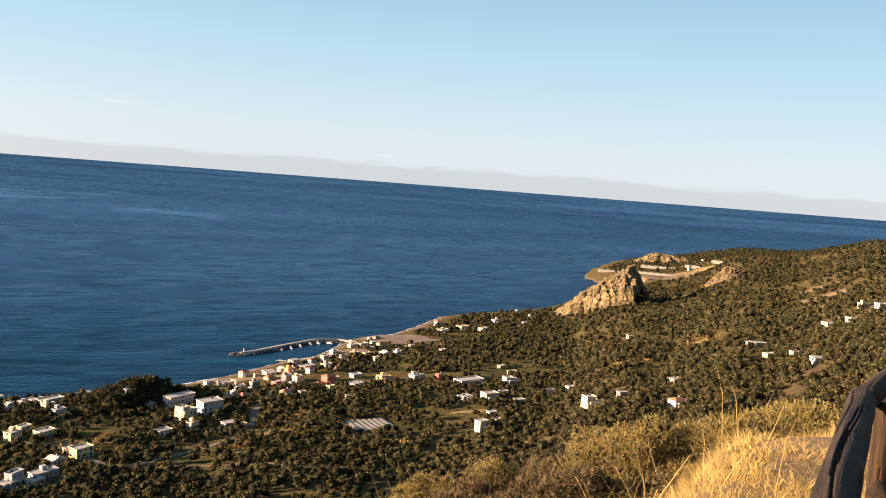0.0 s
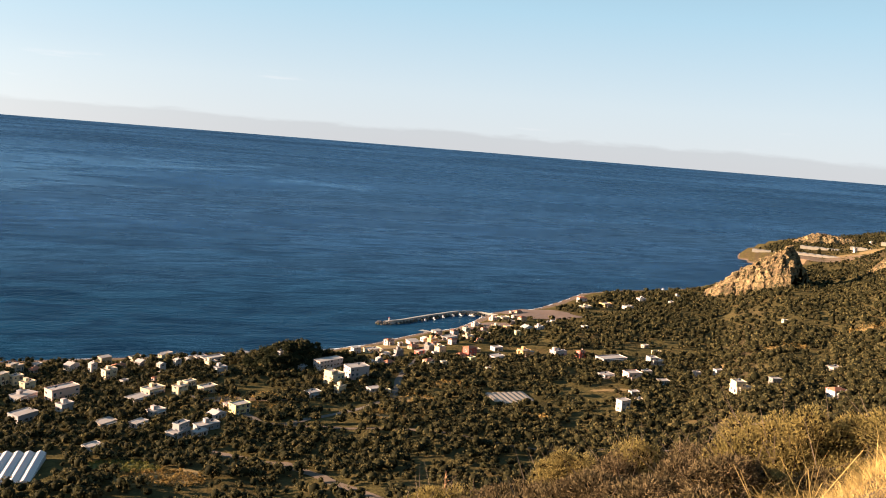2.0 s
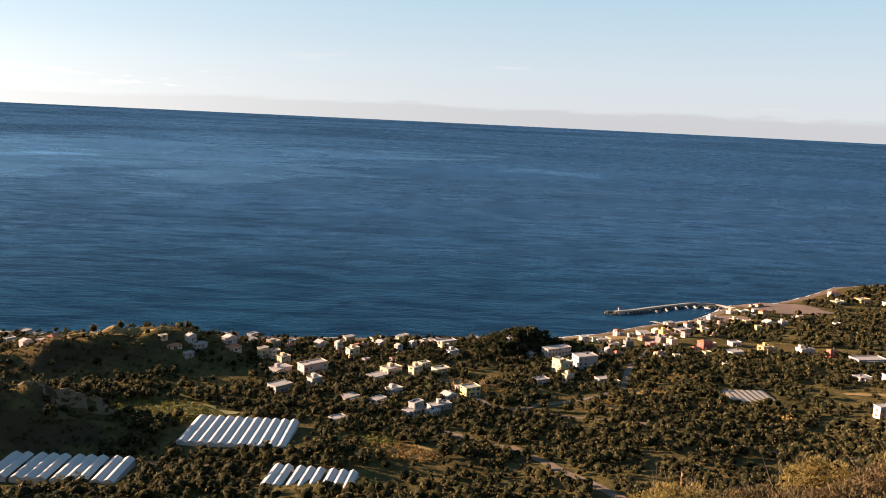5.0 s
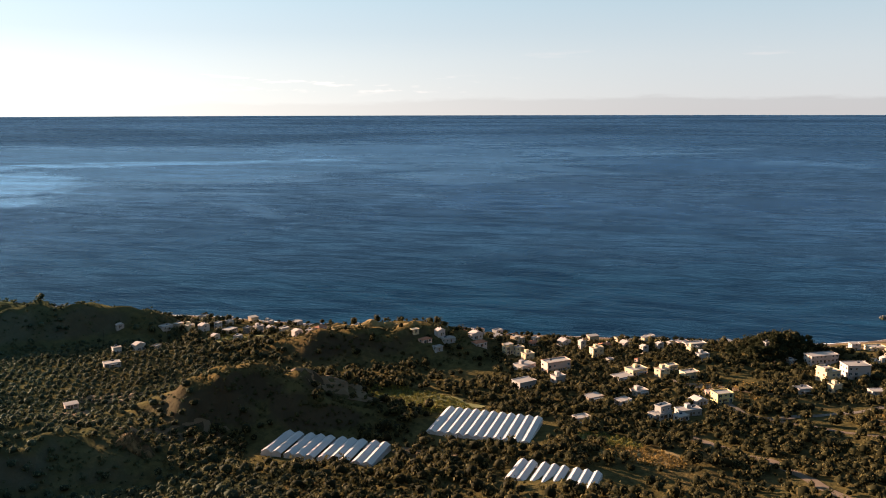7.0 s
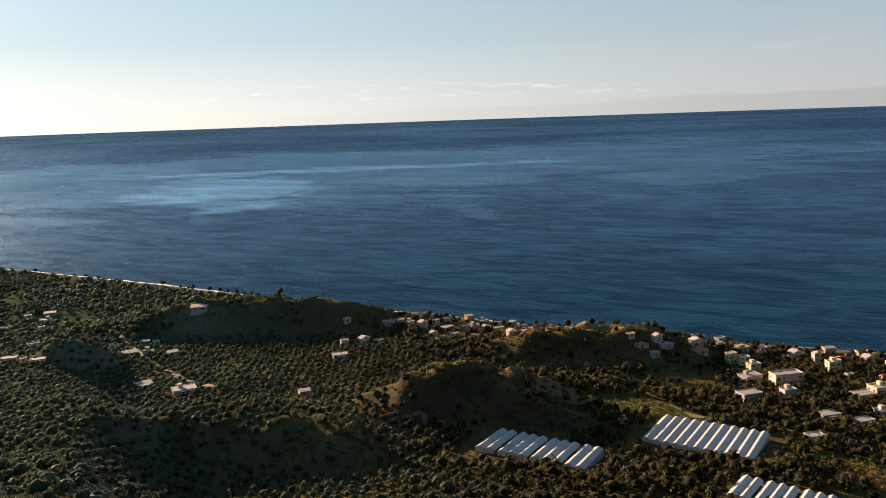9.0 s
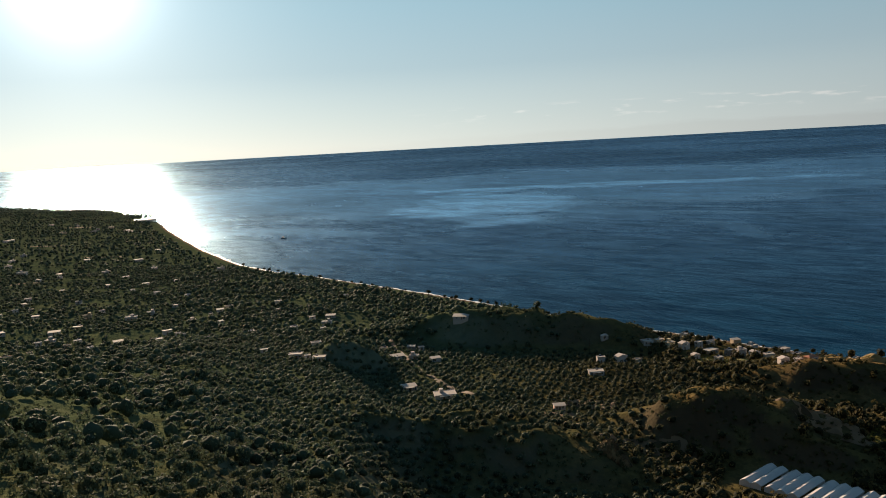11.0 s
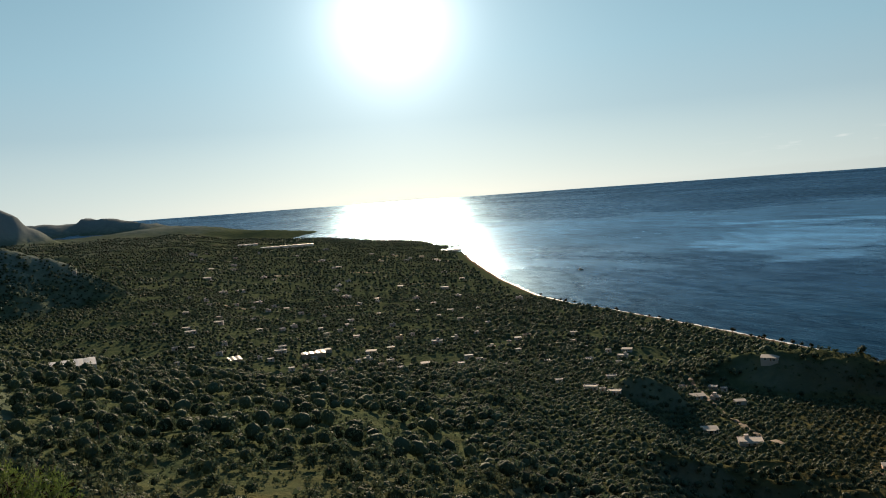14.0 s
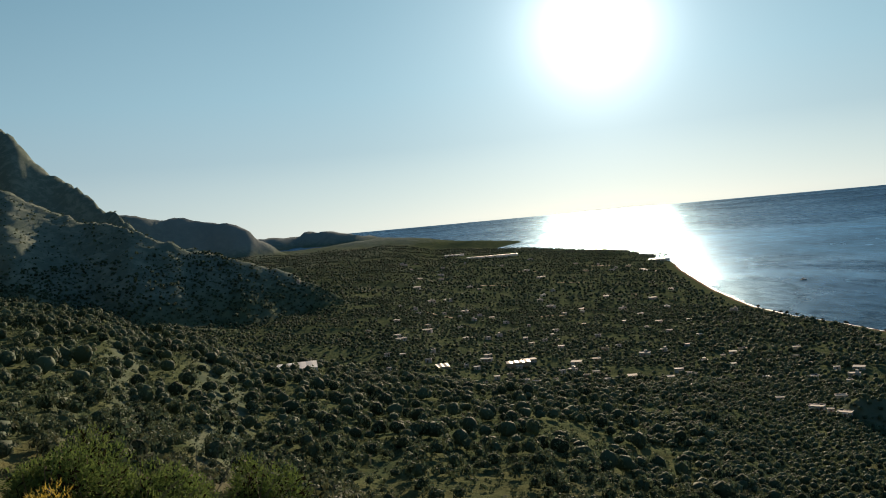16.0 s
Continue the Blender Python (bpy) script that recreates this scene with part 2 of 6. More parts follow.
def sea_material():
    """Blue water under wind waves: the wave faces never mirror the whole sky, so the gloss stays well under one even far off."""
    m, n, s = material("sea_water", 0.28, 0, 0.0)
    wide_sea = n.add("ShaderNodeAttribute", attribute_name="sea_place").outputs["Vector"]
    bands = n.noise(2600, 4, 0.55, (0.6, 1.0, 1, radians(20)), 0.8, wide_sea)
    streak = n.noise(620, 5, 0.62, (0.6, 1.2, 1, radians(25)), 1.2, wide_sea)
    lines = n.noise(150, 5, 0.62, (0.5, 1.2, 1, radians(25)), 0.8, wide_sea)
    ripple = n.noise(34, 5, 0.66, (0.42, 1.2, 1, radians(28)), 0.8, wide_sea)
    swell = n.noise(13, 4, 0.6, (0.4, 1.3, 1, radians(28)), 0.9)
    fine = n.noise(5, 4, 0.65, (0.35, 1.5, 1, radians(-6)), 0.3)
    col = n.mix(n.ramp(bands, [(0.40, (0, 0, 0)), (0.60, (1, 1, 1))]), (0.0009, 0.0115, 0.044), (0.0036, 0.036, 0.120))
    col = n.mix(n.math("MULTIPLY", n.ramp(streak, [(0.36, (0, 0, 0)), (0.66, (1, 1, 1))]), 0.55), col, (0.0044, 0.042, 0.112))
    # greener over the shallow shelf
    away = n.add("ShaderNodeVectorMath", {0: wide_sea}, operation="LENGTH").outputs["Value"]
    col = n.mix(n.ramp(n.math("MULTIPLY", away, 0.0004), [(0.26, (0.75,) * 3), (0.62, (0, 0, 0))]), col, (0.0030, 0.041, 0.080))
    col = n.mix(n.ramp(lines, [(0.44, (0.42,) * 3), (0.60, (0, 0, 0))]), col, (0.0008, 0.010, 0.034))
    col = n.mix(n.ramp(ripple, [(0.42, (0.62,) * 3), (0.58, (0, 0, 0))]), col, (0.0008, 0.009, 0.030))
    # calm water far out, ragged along its near side, that mirrors the low sky
    def calm(x, y, long, deep, turn, ragged):
        at = n.add("ShaderNodeVectorMath", {0: wide_sea}, operation="SUBTRACT")
        at.inputs[1].default_value = (x, y, 0)
        at = n.add("ShaderNodeMapping", {0: at.outputs[0]}, vector_type="TEXTURE")
        at.inputs["Rotation"].default_value, at.inputs["Scale"].default_value = (0, 0, radians(turn)), (long, deep, 1)
        far = n.add("ShaderNodeVectorMath", {0: at.outputs[0]}, operation="LENGTH").outputs["Value"]
        far = n.math("ADD", far, n.math("MULTIPLY", n.math("SUBTRACT", ragged, 0.5), 2.7))
        return n.ramp(far, [(0.62, (1, 1, 1)), (0.80, (0.75,) * 3), (0.98, (0.12,) * 3), (1.3, (0, 0, 0))])
    ragged = n.noise(520, 6, 0.66, (0.8, 1.0, 1, 0.3), 0.9, wide_sea)
    slick = n.math("MAXIMUM", calm(-2200, 680, 260, 560, 70, ragged), calm(-2700, 1350, 900, 150, 60, ragged))
    slick = n.math("MAXIMUM", slick, n.math("MULTIPLY", calm(-3500, 520, 1300, 700, 78, ragged), 0.5))
    # broad extra gloss, added to brighten the sea towards the sun
    slick = n.math("MAXIMUM", slick, n.math("MULTIPLY", calm(-3000, 1150, 2700, 1500, 68, ragged), 0.42))
    slick = n.math("MULTIPLY", slick, n.ramp(lines, [(0.36, (0.45,) * 3), (0.62, (1, 1, 1))]))
    rough = n.mix(slick, n.ramp(streak, [(0.35, (0.25,) * 3), (0.70, (0.31,) * 3)]), (0.22, 0.22, 0.22))
    wave = n.bump(n.math("ADD", n.math("ADD", swell, n.math("MULTIPLY", ripple, 0.5)), n.math("MULTIPLY", fine, 0.5)), 0.6, 2.0)
    water = n.add("ShaderNodeBsdfDiffuse", {0: col})
    shine = n.add("ShaderNodeBsdfGlossy", {1: rough, "Normal": wave})
    shine.inputs["Color"].default_value = (0.56, 0.80, 1.0, 1)
    edge_on = n.add("ShaderNodeFresnel", {"Normal": wave}, IOR=1.33).outputs[0]
    amount = n.math("MULTIPLY", edge_on, n.ramp(ripple, [(0.36, (0.26,) * 3), (0.64, (0.52,) * 3)]))
    amount = n.math("MULTIPLY", amount, n.ramp(bands, [(0.38, (0.7,) * 3), (0.62, (1.15,) * 3)]))
    amount = n.math("ADD", amount, n.math("MULTIPLY", slick, 0.52), True)
    both = n.add("ShaderNodeMixShader", {0: amount, 1: water.outputs[0], 2: shine.outputs[0]})
    n.tree.links.new(both.outputs[0], m.node_tree.nodes["Material Output"].inputs["Surface"])
    return m


def rock_material(name, a, b):
    m, n, s = material(name, 0.95, 0, 0.15)
    f = n.noise(14, 7, 0.68, (1, 1, 0.6), 0.8)
    col = n.mix(n.ramp(f, [(0.40, (0, 0, 0)), (0.62, (1, 1, 1))]), b, a)
    col = n.mix(n.ramp(n.noise(5.5, 6, 0.72, (1, 1, 1.6), 0.6), [(0.50, (0, 0, 0)), (0.58, (1, 1, 1))]), col, (0.045, 0.045, 0.02))
    col = n.mix(n.ramp(n.noise(2.2, 5, 0.7, (1, 1, 0.5)), [(0.34, (1, 1, 1)), (0.44, (0, 0, 0))]), col, tuple(v * 0.4 for v in b))
    n.tree.links.new(col, s["Base Color"])
    n.tree.links.new(n.bump(n.noise(3.5, 7, 0.75), 1.0, 2.5), s["Normal"])
    return m


M_GROUND, M_SEA = ground_material(), sea_material()
M_ROCK = rock_material("limestone", (0.36, 0.25, 0.125), (0.11, 0.075, 0.042))
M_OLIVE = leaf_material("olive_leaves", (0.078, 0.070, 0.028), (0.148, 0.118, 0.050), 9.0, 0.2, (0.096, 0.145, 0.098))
# shade inside the crowns, put into a darker tone for their hearts
M_HEART = leaf_material("olive_inner_shade", (0.017, 0.017, 0.007), (0.030, 0.027, 0.012), 9.0, 0.02, (0.068, 0.104, 0.074))
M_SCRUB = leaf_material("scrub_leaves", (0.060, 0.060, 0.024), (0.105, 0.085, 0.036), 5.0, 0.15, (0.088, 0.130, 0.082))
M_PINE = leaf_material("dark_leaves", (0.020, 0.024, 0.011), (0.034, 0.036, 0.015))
M_BARK = plain("bark", (0.14, 0.10, 0.07), 0.9, 0, 0.4)
WALLS = {"w": plaster("white_plaster", (0.50, 0.43, 0.40)), "c": plaster("cream_plaster", (0.64, 0.51, 0.33)), "g": plaster("grey_plaster", (0.37, 0.35, 0.345)),
         "o": plaster("ochre_plaster", (0.62, 0.36, 0.14)), "p": plaster("pink_plaster", (0.70, 0.47, 0.38)), "r": plaster("red_plaster", (0.48, 0.12, 0.09)),
         "y": plaster("yellow_plaster", (0.72, 0.58, 0.27)), "t": plaster("stone_wall", (0.42, 0.32, 0.22), 0.4), "d": plaster("dark_plaster", (0.20, 0.18, 0.17))}
M_SLAB = plaster("roof_slab", (0.38, 0.34, 0.31), 0.6)
M_TILE = plain("clay_tiles", (0.46, 0.17, 0.09), 0.8, 0, 0.6, 0.4)
M_GLASS = plain("dark_pane", (0.03, 0.035, 0.045), 0.12, 0, 2.0, 0.2, 0.6)
M_FRAME = plain("painted_frame", (0.55, 0.54, 0.52), 0.5)
M_SHUTTER = plain("wooden_shutter", (0.16, 0.10, 0.06), 0.7, 0, 0.3)
M_CONCRETE = plain("concrete", (0.40, 0.37, 0.33), 0.9, 0, 3.0, 0.4)
M_STEEL = plain("grey_steel", (0.35, 0.36, 0.37), 0.45, 0.7, 0.5)
M_SAND = plain("brown_sand", (0.17, 0.112, 0.085), 0.95, 0, 7.0, 0.6)
M_ROAD = plain("pale_earth_road", (0.165, 0.115, 0.08), 0.95, 0, 2.5, 0.45)
M_ASPHALT = plain("worn_asphalt", (0.14, 0.112, 0.09), 0.9, 0, 2.5, 0.3)
M_STRAW = plain("dry_meadow", (0.29, 0.19, 0.065), 0.95, 0, 6.0, 0.75)
M_MEADOW = plain("green_field", (0.165, 0.160, 0.036), 0.95, 0, 5.0, 0.8)
M_BARE = plain("bare_earth", (0.21, 0.135, 0.075), 0.95, 0, 6.0, 0.6)
M_FOAM = plain("sea_foam", (0.80, 0.82, 0.82), 0.6, 0, 3.0, 0.25)
M_PANEL = plain("solar_panel", (0.02, 0.03, 0.06), 0.15, 0.2, 1.0)
M_BOAT = plain("white_hull", (0.75, 0.75, 0.73), 0.4)


def film_material(name, c):
    m, n, s = material(name, 0.45, 0, 0.4)
    k = n.noise(1.5, 4, 0.6, (0.3, 1, 1))
    col = n.mix(n.math("MULTIPLY", k, 0.5), c, tuple(v * 0.7 for v in c))
    n.tree.links.new(col, s["Base Color"])
    thin = n.add("ShaderNodeBsdfTranslucent", {0: col})
    both = n.add("ShaderNodeMixShader", {1: m.node_tree.nodes["Principled BSDF"].outputs[0], 2: thin.outputs[0]}, Fac=0.25)
    n.tree.links.new(both.outputs[0], m.node_tree.nodes["Material Output"].inputs["Surface"])
    return m


M_FILM = film_material("plastic_sheet", (0.63, 0.60, 0.60))
M_NET = film_material("shade_net", (0.33, 0.275, 0.22))
# wider in the west, where the white foam also stands in for sun glitter


def wood_material(name, dark, light, pale):
    m, n, s = material(name, 0.85, 0, 0.25)
    g = n.noise(0.045, 6, 0.72, (1, 1, 0.06))
    col = n.mix(n.ramp(g, [(0.38, (0, 0, 0)), (0.62, (1, 1, 1))]), dark, light)
    col = n.mix(n.math("MULTIPLY", n.ramp(n.noise(0.3, 4, 0.6), [(0.5, (0, 0, 0)), (0.7, (1, 1, 1))]), 0.6), col, pale)
    n.tree.links.new(col, s["Base Color"])
    n.tree.links.new(n.bump(g, 1.0, 0.03), s["Normal"])
    return m


# rails darker for their shadow, the sunlit post lighter, both put into the tone
M_WOOD = wood_material("weathered_wood", (0.007, 0.005, 0.004), (0.050, 0.030, 0.018), (0.072, 0.047, 0.031))
M_POST = wood_material("split_post", (0.014, 0.008, 0.004), (0.062, 0.034, 0.015), (0.05, 0.032, 0.018))
M_GRASS = leaf_material("straw_grass", (0.78, 0.56, 0.20), (0.62, 0.44, 0.17), 0.8, 0.4)
M_BUSH = leaf_material("spurge_leaves", (0.27, 0.205, 0.070), (0.16, 0.135, 0.046), 0.9, 0.25, None, 0.4)
M_BROWN = leaf_material("dry_brush", (0.15, 0.105, 0.055), (0.09, 0.075, 0.035), 0.7, 0.15, None, 0.45)
M_GREEN = leaf_material("green_shrub", (0.088, 0.140, 0.040), (0.140, 0.180, 0.050), 0.9, 0.3, None, 0.45)
M_GOLD = leaf_material("yellow_bloom", (0.42, 0.32, 0.05), (0.26, 0.22, 0.045), 0.4, 0.3)
M_DUSTY = film_material("dusty_sheet", (0.42, 0.37, 0.30))
M_LITTER = plain("straw_litter", (0.13, 0.085, 0.04), 0.95, 0, 0.35, 0.45)
# near-black tone that carries the shade inside the shrubs
M_INNER = leaf_material("shrub_inner_shade", (0.035, 0.027, 0.013), (0.022, 0.018, 0.009), 0.3, 0.05)
M_TUFT = leaf_material("field_herbs", (0.14, 0.145, 0.034), (0.22, 0.175, 0.05), 4.0, 0.25)
M_HAY = leaf_material("dry_herbs", (0.33, 0.215, 0.07), (0.22, 0.145, 0.05), 4.0, 0.25)


# ---- the lie of the land ----
EYE = 180.0
COAST = [(-60, 5200), (-45, 4700), (-25, 4000), (-15.2, 2600), (-12.6, 2150), (-10.3, 1770), (-11.3, 1690),
         (-14.5, 1560), (-12.5, 1330), (-8.7, 1255), (-6.3, 1193), (-2.8, 1136), (-0.4, 1079), (1.1, 999), (2.7, 938),
         (5.8, 888), (8.0, 800), (10.4, 768), (11.6, 748), (14.2, 708), (17.9, 676), (23.8, 657), (34, 646), (46, 659),
         (53.4, 695), (59.2, 735), (65.5, 778), (70.1, 845), (77.3, 972), (85.3, 1172), (87.9, 1245), (90.3, 1365), (92.6, 1630),
         (93.7, 1870), (94.6, 2140), (95.1, 2474), (93.8, 2813), (97, 3450), (102, 4300), (106, 5200)]


def polar(az, r):
    """East and north of the viewpoint, from a bearing (degrees to the left of north) and a distance."""
    a = np.radians(az)
    return -r * np.sin(a), r * np.cos(a)


SHORE = np.array([polar(a, r) for a, r in COAST])


def inland(x, y):
    """Metres inland from the waterline; negative at sea."""
    x, y = np.asarray(x, float), np.asarray(y, float)
    best = np.full(x.shape, 1e9)
    for (ax, ay), (bx, by) in zip(SHORE[:-1], SHORE[1:]):
        dx, dy = bx - ax, by - ay
        k = np.clip(((x - ax) * dx + (y - ay) * dy) / (dx * dx + dy * dy), 0, 1)
        best = np.minimum(best, np.hypot(x - ax - k * dx, y - ay - k * dy))
    inside = np.zeros(x.shape, bool)
    ring = np.vstack([SHORE, [polar(150, 9000)], [polar(180, 9000)], [polar(240, 9000)], [polar(-75, 9000)]])
    for (ax, ay), (bx, by) in zip(ring, np.roll(ring, -1, 0)):
        cross = (ay > y) != (by > y)
        with np.errstate(divide="ignore", invalid="ignore"):
            inside ^= cross & (x < (bx - ax) * (y - ay) / (by - ay + 1e-12) + ax)
    return np.where(inside, best, -best)


# The hillside under the viewpoint: bearing, then distance and height in turn
SLOPES = [
    (-180, 15, 179, 60, 215, 300, 350, 1000, 600, 5000, 700),
    (-100, 15, 178, 60, 195, 300, 260, 1000, 400, 5000, 500),
    (-60, 7, 178.3, 15, 176, 60, 165, 200, 150, 600, 160, 1200, 190, 2000, 230, 5000, 150),
    (-30, 7.0, 178.42, 10, 177.0, 25, 173, 60, 155, 150, 118, 300, 98, 600, 104, 1000, 122, 1500, 141, 2200, 110, 5000, 20),
    (-22, 5.9, 178.38, 10, 176.4, 25, 172, 60, 150, 150, 105, 300, 72, 600, 70, 1000, 80, 1500, 90, 1800, 88, 2500, 40, 5000, 0),
    (-15, 4.4, 178.25, 10, 175.9, 25, 171, 60, 145, 150, 98, 300, 60, 600, 52, 1000, 44, 1500, 30, 2000, 26, 2500, 5),
    (-6, 3.2, 178.1, 10, 175.4, 25, 170, 60, 140, 150, 92, 300, 52, 450, 30, 800, 0),
    (5, 10, 175, 20, 170, 50, 147, 150, 85, 260, 45, 400, 20, 800, -20),
    (15, 10, 174, 20, 167.5, 60, 138, 120, 100, 240, 45, 360, 20, 800, -20),
    (75, 10, 174, 20, 167.5, 60, 138, 120, 100, 240, 48, 360, 25, 800, -20),
    (86, 10, 174, 20, 167.5, 60, 140, 150, 98, 330, 64, 640, 30, 1000, 0),
    (95, 10, 174, 20, 168, 60, 142, 160, 108, 300, 85, 560, 50, 800, 20, 1200, 0),
    (107, 10, 174.5, 20, 169, 60, 145, 180, 117, 300, 102, 480, 75, 620, 45, 900, 20),
    (115, 10, 175, 20, 169.5, 60, 147, 190, 119, 330, 105, 540, 78, 680, 50, 1000, 60, 2000, 70, 4000, 105),
    (123, 10, 175.2, 20, 170, 60, 150, 200, 122, 400, 110, 600, 90, 760, 62, 1000, 66, 1700, 80, 3000, 92),
    (130.5, 10, 175.4, 20, 170.5, 60, 153, 200, 135, 400, 131, 600, 120, 780, 92, 980, 88, 1550, 108, 5000, 120),
    (134.5, 10, 175.5, 20, 171, 60, 155, 200, 141, 400, 143, 600, 137, 790, 112, 980, 108, 1550, 130, 5000, 150),
    (138.3, 10, 175.7, 20, 171.5, 60, 157, 200, 146, 400, 148, 600, 146, 790, 130, 980, 130, 1550, 180, 5000, 200),
    (146, 10, 176, 20, 172, 60, 160, 200, 155, 600, 165, 790, 160, 980, 175, 1250, 360, 1550, 370, 1900, 580, 5000, 600),
    (180, 15, 179, 60, 215, 300, 350, 1000, 600, 5000, 700),
]
# Knolls and spurs: bearing, distance, height added, half length across the view, half depth
KNOLLS = [(49, 560, 20, 62, 46), (42.5, 585, 8, 40, 30), (71.5, 675, 25, 85, 44), (64, 668, 5, 40, 30), (57.5, 428, 24, 42, 40), (51.5, 405, 12, 30, 26),
          (66.5, 352, 10, 26, 24), (19.5, 602, 13, 36, 30), (83, 560, 14, 18, 22), (-27, 1060, 8, 60, 70),
          (109, 3700, 28, 500, 400), (97.5, 3000, 5, 120, 260), (75, 378, 17, 62, 42)]


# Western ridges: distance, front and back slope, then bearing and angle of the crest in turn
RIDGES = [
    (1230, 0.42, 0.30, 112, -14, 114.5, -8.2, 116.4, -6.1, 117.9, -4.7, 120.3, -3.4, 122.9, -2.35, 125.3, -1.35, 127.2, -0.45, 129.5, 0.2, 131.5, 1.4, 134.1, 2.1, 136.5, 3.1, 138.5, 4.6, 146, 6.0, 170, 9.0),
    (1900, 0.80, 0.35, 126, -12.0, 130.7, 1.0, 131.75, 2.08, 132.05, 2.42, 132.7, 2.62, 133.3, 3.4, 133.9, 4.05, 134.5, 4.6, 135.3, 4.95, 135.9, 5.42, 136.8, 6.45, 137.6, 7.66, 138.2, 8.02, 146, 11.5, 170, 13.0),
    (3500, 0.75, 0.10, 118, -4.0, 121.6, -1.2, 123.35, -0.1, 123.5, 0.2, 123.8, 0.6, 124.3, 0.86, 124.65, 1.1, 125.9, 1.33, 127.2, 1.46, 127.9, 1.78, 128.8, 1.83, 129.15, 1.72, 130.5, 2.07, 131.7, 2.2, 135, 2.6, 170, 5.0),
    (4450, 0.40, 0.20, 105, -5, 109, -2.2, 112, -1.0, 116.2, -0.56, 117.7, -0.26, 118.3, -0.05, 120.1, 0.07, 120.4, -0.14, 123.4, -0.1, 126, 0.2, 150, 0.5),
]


def smax(a, b, k):
    return 0.5 * (a + b + np.sqrt((a - b) ** 2 + k * k))


def fbm(x, y, size, octaves=4, seed=0):
    """Cheap smooth noise of sines, about -1 to 1."""
    out, amp, rng = 0.0, 0.5, np.random.RandomState(seed)
    for o in range(octaves):
        for _ in range(3):
            a, p, q = rng.uniform(0, 2 * np.pi), rng.uniform(0, 6.3), rng.uniform(0.7, 1.4)
            u = (x * np.cos(a) + y * np.sin(a)) * q * 2 * np.pi / size
            v = (-x * np.sin(a) + y * np.cos(a)) * q * 2 * np.pi / size
            out = out + amp * 0.4 * np.sin(u + p + 1.3 * np.sin(v * 0.71 + p * 2))
        size, amp = size * 0.47, amp * 0.5
    return out


def height(x, y):
    """The ground's height; the sea stands at 0."""
    x, y = np.asarray(x, float), np.asarray(y, float)
    r, az = np.hypot(x, y), np.degrees(np.arctan2(-x, y))
    s = inland(x, y)
    plain = np.where(s > 0, 3.0 * (1 - np.exp(-np.maximum(s, 0) / 14)) + 0.072 * np.minimum(s, 700), 0.09 * s)
    plain = np.maximum(plain, -9)
    nodes = np.array([p[0] for p in SLOPES])
    lr = np.log(r + 12)
    table = np.stack([np.interp(lr, np.log(np.array((0,) + p[1::2]) + 12.0), (178.45,) + p[2::2]) for p in SLOPES])
    i = np.clip(np.searchsorted(nodes, az) - 1, 0, len(nodes) - 2)
    k = np.clip((az - nodes[i]) / (nodes[i + 1] - nodes[i]), 0, 1)
    k = k * k * (3 - 2 * k)
    take = lambda j: np.take_along_axis(table, j[None], 0)[0]
    hill = take(i) * (1 - k) + take(i + 1) * k
    z = smax(plain, np.where(s > 0, hill, np.minimum(hill, plain)), 5.0) - 1.2 * np.exp(-np.abs(plain - hill) / 8)
    z = np.where(s > 0, z, plain)
    bend, sway = 13 * fbm(x, y, 80, 4, 91), 20 * fbm(x, y, 120, 4, 92)
    worn = 1 + 0.26 * fbm(x, y, 34, 4, 93) - 0.18 * np.abs(fbm(x, y, 19, 3, 94))
    for a, d, h, across, depth in KNOLLS:
        cx, cy = polar(a, d)
        ux, uy = polar(a, 1.0)
        along, side = (x - cx) * ux + (y - cy) * uy, (x - cx) * -uy + (y - cy) * ux
        if h > 4:
            along, side = along + bend, side + sway
        q = (along / np.where(along < 0, depth * 0.56, depth)) ** 2 + (side / across) ** 2
        rise = np.exp(-q ** 1.5 * 0.8)
        if 4 < h < 27:
            rise = rise * worn
        z = z + h * rise * np.clip(s / 25, 0, 1)
    rough = np.zeros(x.shape)
    if np.any(az > 105):
        gully = 0.42 - np.abs(fbm(az * 21, r * 0.3, 210, 4, 33))
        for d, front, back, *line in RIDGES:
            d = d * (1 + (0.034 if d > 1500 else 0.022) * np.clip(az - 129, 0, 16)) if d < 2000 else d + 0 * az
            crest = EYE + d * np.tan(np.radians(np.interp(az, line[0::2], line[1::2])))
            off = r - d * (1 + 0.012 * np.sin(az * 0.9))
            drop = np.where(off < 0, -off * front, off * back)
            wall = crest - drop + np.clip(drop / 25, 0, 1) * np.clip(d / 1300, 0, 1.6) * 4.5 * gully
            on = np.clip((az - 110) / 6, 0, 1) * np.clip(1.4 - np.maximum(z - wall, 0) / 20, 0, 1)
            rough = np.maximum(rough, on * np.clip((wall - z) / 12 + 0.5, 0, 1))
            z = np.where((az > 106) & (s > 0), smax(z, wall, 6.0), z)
    land, far = np.clip(s / 60, 0, 1), np.clip((r - 30) / 150, 0, 1)
    z = z + land * np.clip((r - 230) / 90, 0, 1) * np.clip((az - 38) / 8, 0, 1) * np.clip((760 - r) / 120, 0, 1) * 2.2 * (0.3 - np.abs(fbm(x, y, 46, 4, 81)))
    z = z + land * far * (2.6 * fbm(x, y, 140, 4, 3) + np.clip((r - 900) / 900, 0, 1) * 14 * fbm(x, y, 520, 5, 5) * np.clip((z - 20) / 60, 0, 1))
    z = z + rough * np.clip((r - 850) / 200, 0, 1) * (5 * fbm(x, y, 150, 4, 9) + 6 * (0.35 - np.abs(fbm(x, y, 62, 4, 31))) + 2.2 * fbm(x, y, 19, 3, 37))
